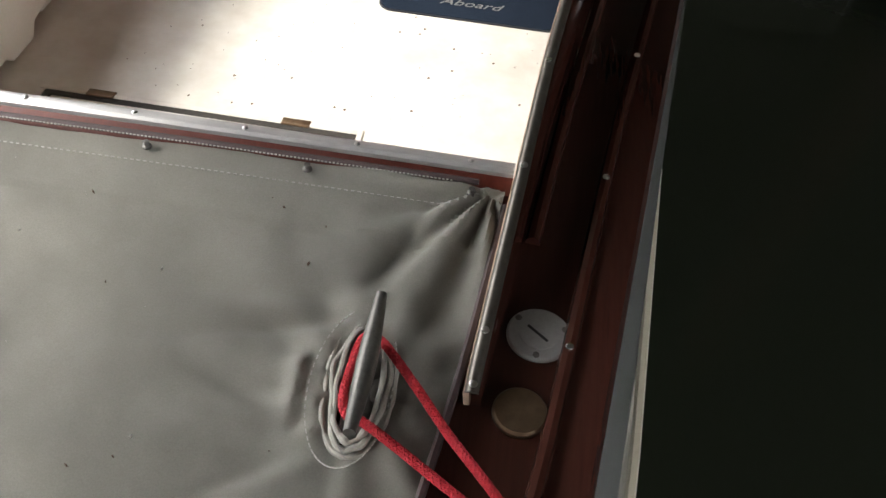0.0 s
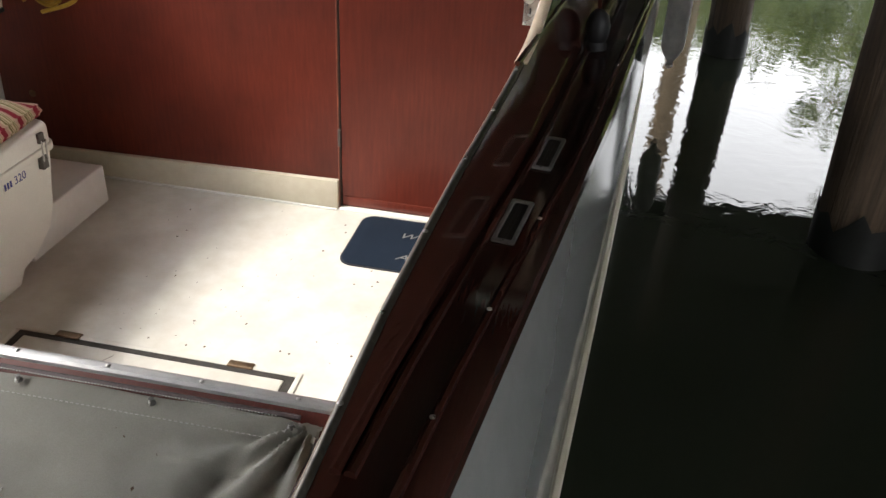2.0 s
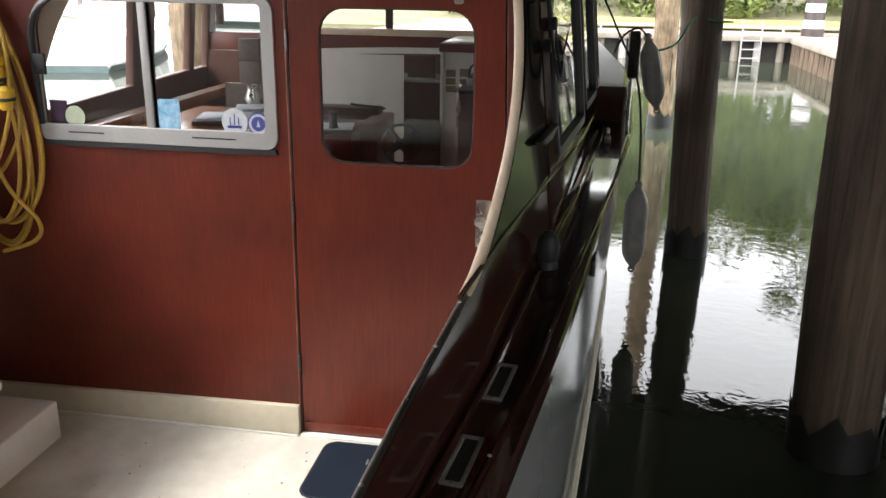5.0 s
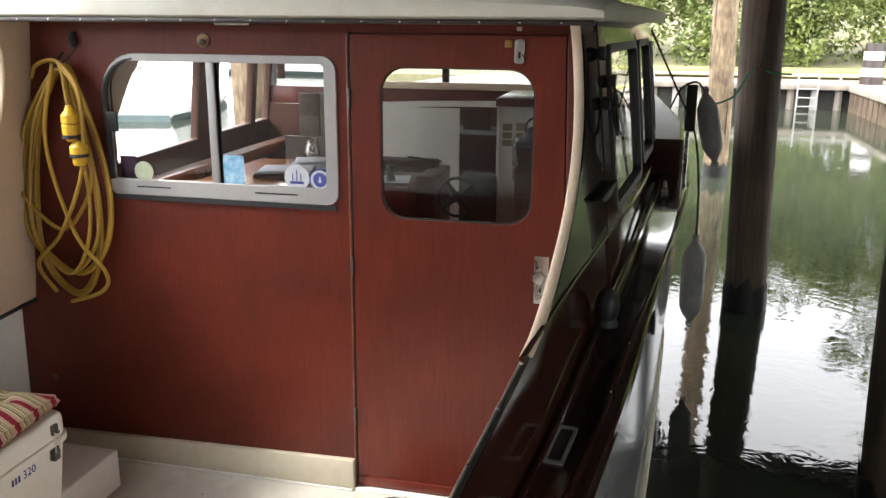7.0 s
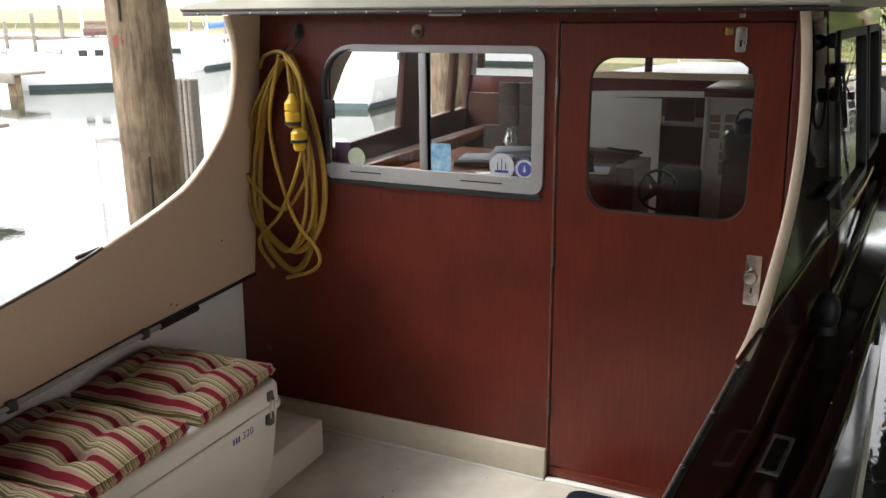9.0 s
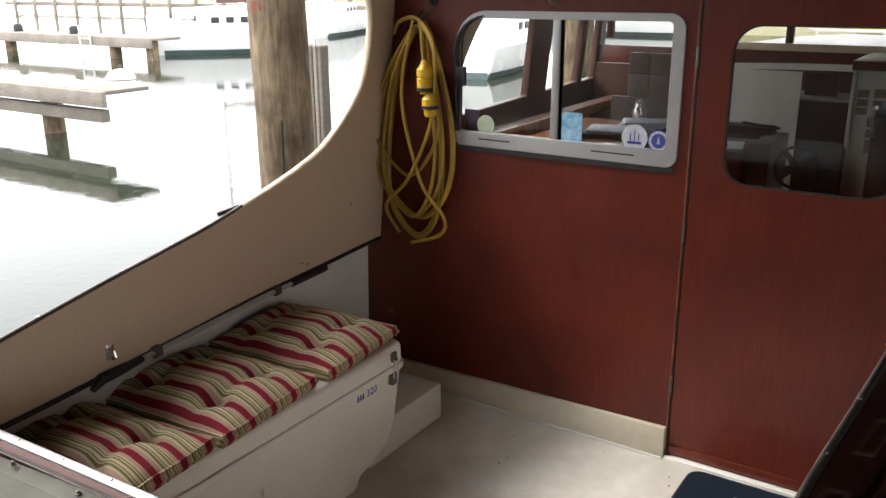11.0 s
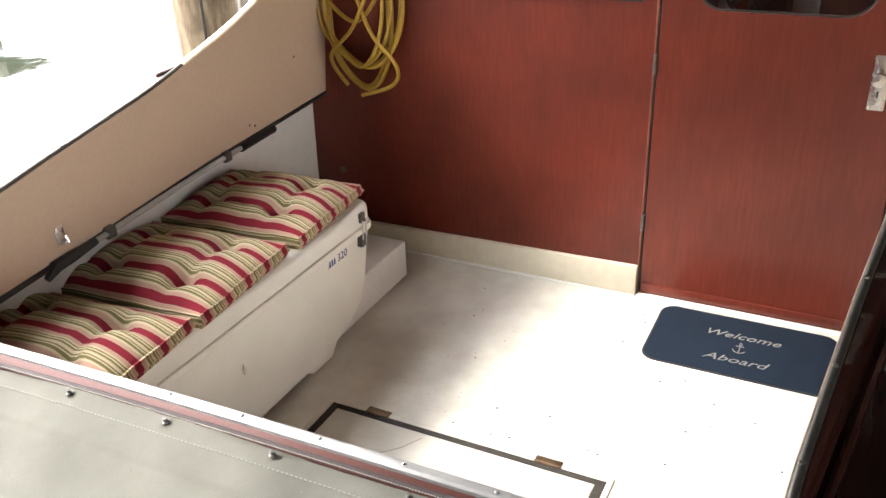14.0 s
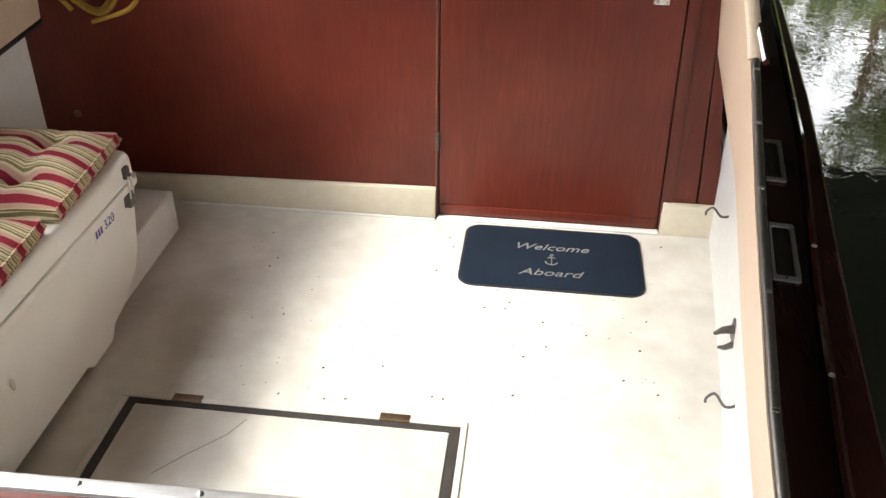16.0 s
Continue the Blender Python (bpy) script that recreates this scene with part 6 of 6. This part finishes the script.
for k in range(4):
    part("issue", moved(cuboid(-0.14, 0.14, -0.1, 0.1, k * 0.012, k * 0.012 + 0.010, 0.002), pose(-0.83 + 0.015 * k, 1.66, 1.151, 0, 0, 4 + 7 * k)), PAPER, mag)
seatb = thing("settee_back", (-0.9, 2.2, 1.1), "brown-grey panelled settee back in the cabin", "settee")
for k in range(3):
    for z0, z1 in ((1.26, 1.405), (1.408, 1.55)):
        part("panel", cuboid(-1.14 + k * 0.15, -0.993 + k * 0.15, 2.2, 2.24, z0, z1, 0.004), TAUPE, seatb)
part("locker_front", cuboid(-1.25, -0.70, 2.205, 2.24, -0.04, 1.257), TAUPE, seatb)
vase = thing("jug", (-0.86, 2.0, 1.15), "small shiny metal jug behind the magazines", "jug")
part("body", lathe([(0.03, 0), (0.045, 0.03), (0.05, 0.07), (0.03, 0.12), (0.035, 0.15)], (-0.9, 1.82, 1.151), "z", 16), STEEL, vase)

# ---- starboard outside: fenders, cleats and lines ----
def fender(at, r, h, tilt, label):
    ob = thing("fender", at, label, "fender", "hull fenders")
    m = Matrix.Translation(at) @ pose(0, 0, 0, *tilt)
    bm = lathe([(0.012, h / 2 + 0.07), (0.022, h / 2 + 0.03), (r * 0.6, h / 2), (r * 0.92, h / 2 - 0.05), (r, h / 2 - 0.11), (r, -h / 2 + 0.11), (r * 0.92, -h / 2 + 0.05), (r * 0.6, -h / 2), (0.022, -h / 2 - 0.03), (0.014, -h / 2 - 0.06)], (0, 0, 0), "z", 20)
    part("body", moved(bm, m), FENDERGREY, ob)
    for s in (-1, 1):
        part("eye", moved(tube([(0.02 * math.cos(a * 0.7854), 0, s * (h / 2 + 0.06) + 0.02 * math.sin(a * 0.7854)) for a in range(8)], 0.008, 6, closed=True), m), FENDERGREY, ob)
    return ob


f1 = fender((1.53, 2.5, 0.34), 0.078, 0.48, (0, 0, 0), "grey vinyl fender hanging along the hull")
part("lanyard", tube(spline([(1.53, 2.5, 0.64), (1.515, 2.48, 1.0), (1.46, 2.45, 1.35), (1.33, 2.4, 1.62), (1.15, 2.3, 1.98)], 5), 0.007, 6), BLACKROPE, f1)
f2 = fender((1.56, 2.55, 1.37), 0.07, 0.36, (0, -12, 0), "grey vinyl fender hung at deck height")
part("lanyard", tube(spline([(1.51, 2.55, 1.60), (1.45, 2.5, 1.66), (1.36, 2.45, 1.62), (1.3, 2.42, 1.5)], 5), 0.007, 6), BLACKROPE, f2)
sc = thing("deck_cleat", (1.3, 2.3, 0.96), "dark deck cleat on the forward side deck", "cleat")
part("base", cuboid(1.28, 1.32, 2.25, 2.38, 0.955, 0.985, 0.008), GUNMETAL, sc)
part("horn", tube([(1.3, 2.2, 1.02), (1.3, 2.26, 1.01), (1.3, 2.36, 1.01), (1.3, 2.42, 1.02)], 0.012, 8), GUNMETAL, sc)
cw = thing("deck_ventilator", (1.052, -0.12, capz(-0.12)), "black rubber ventilator dome on the side deck", "ventilator")
part("base", lathe([(0.042, 0), (0.040, 0.02), (0.034, 0.03)], (1.052, -0.12, capz(-0.12)), "z", 18), BLACK, cw)
part("dome", lathe([(0.034, 0.028), (0.043, 0.05), (0.045, 0.09), (0.036, 0.125), (0.016, 0.145), (0, 0.148)], (1.052, -0.12, capz(-0.12)), "z", 20), BLACK, cw)
hw = thing("hawse_slot", (1.235, 0.2, 0.84), "black slotted fairlead in the hull edge", "fairlead")
part("slot", cuboid(along(OUTER, 0.2) - 0.012, along(OUTER, 0.2) + 0.006, 0.1, 0.32, 0.80, 0.87, 0.006), BLACK, hw)
rs = thing("rub_pad", (side(0.12, 1.38) + 0.035, 0.1, 1.38), "black step pad on the cabin side", "step pad")
part("pad", plate([(-0.04, 1.372), (0.42, 1.372), (0.22, 1.342), (0.06, 1.342)], [], wing(0.034), 0.034, 0.005), BLACK, rs)
gear = thing("spotlight", (1.0, 0.35, 1.85), "black deck lights and cable on the cabin side", "deck light")
for y, z in ((0.25, 1.9), (0.5, 1.78), (0.32, 1.70)):
    part("lamp", lathe([(0.012, 0), (0.028, 0.02), (0.028, 0.04), (0.018, 0.045)], (side(y, z) + 0.022, y, z), pose(0, 0, 0, 0, 90, 0), 14), BLACK, gear)
part("cable", tube(spline([(side(0.25, 1.9) + 0.07, 0.25, 1.88), (side(0.3, 1.7) + 0.09, 0.3, 1.62), (side(0.4, 1.6) + 0.08, 0.45, 1.58), (side(0.5, 1.78) + 0.06, 0.5, 1.76)], 5), 0.006, 6), BLACK, gear)
gl = thing("green_mooring_line", (2.1, 4, 1.6), "thin green line tied round the pilings", "rope")
part("strand", tube(spline([(1.56, 2.7, 1.5), (1.75, 3.2, 1.52), (1.92, 3.74, 1.68), (2.08, 3.72, 1.66), (2.22, 3.85, 1.65)], 6), 0.008, 5), GREENROPE, gl)
mb = thing("outboard_bracket", (1.43, 2.55, 0.96), "dark folding bracket on a short stanchion", "bracket")
part("board", cuboid(1.40, 1.465, 2.52, 2.57, 1.34, 1.64, 0.008), GASKET, mb)
part("edge", cuboid(1.392, 1.3995, 2.51, 2.58, 1.36, 1.63, 0.002), WHITEPAINT, mb, "white edge strip")
part("stanchion", tube([(1.425, 2.59, 0.95), (1.425, 2.59, 1.55)], 0.014, 8), STEEL, mb)
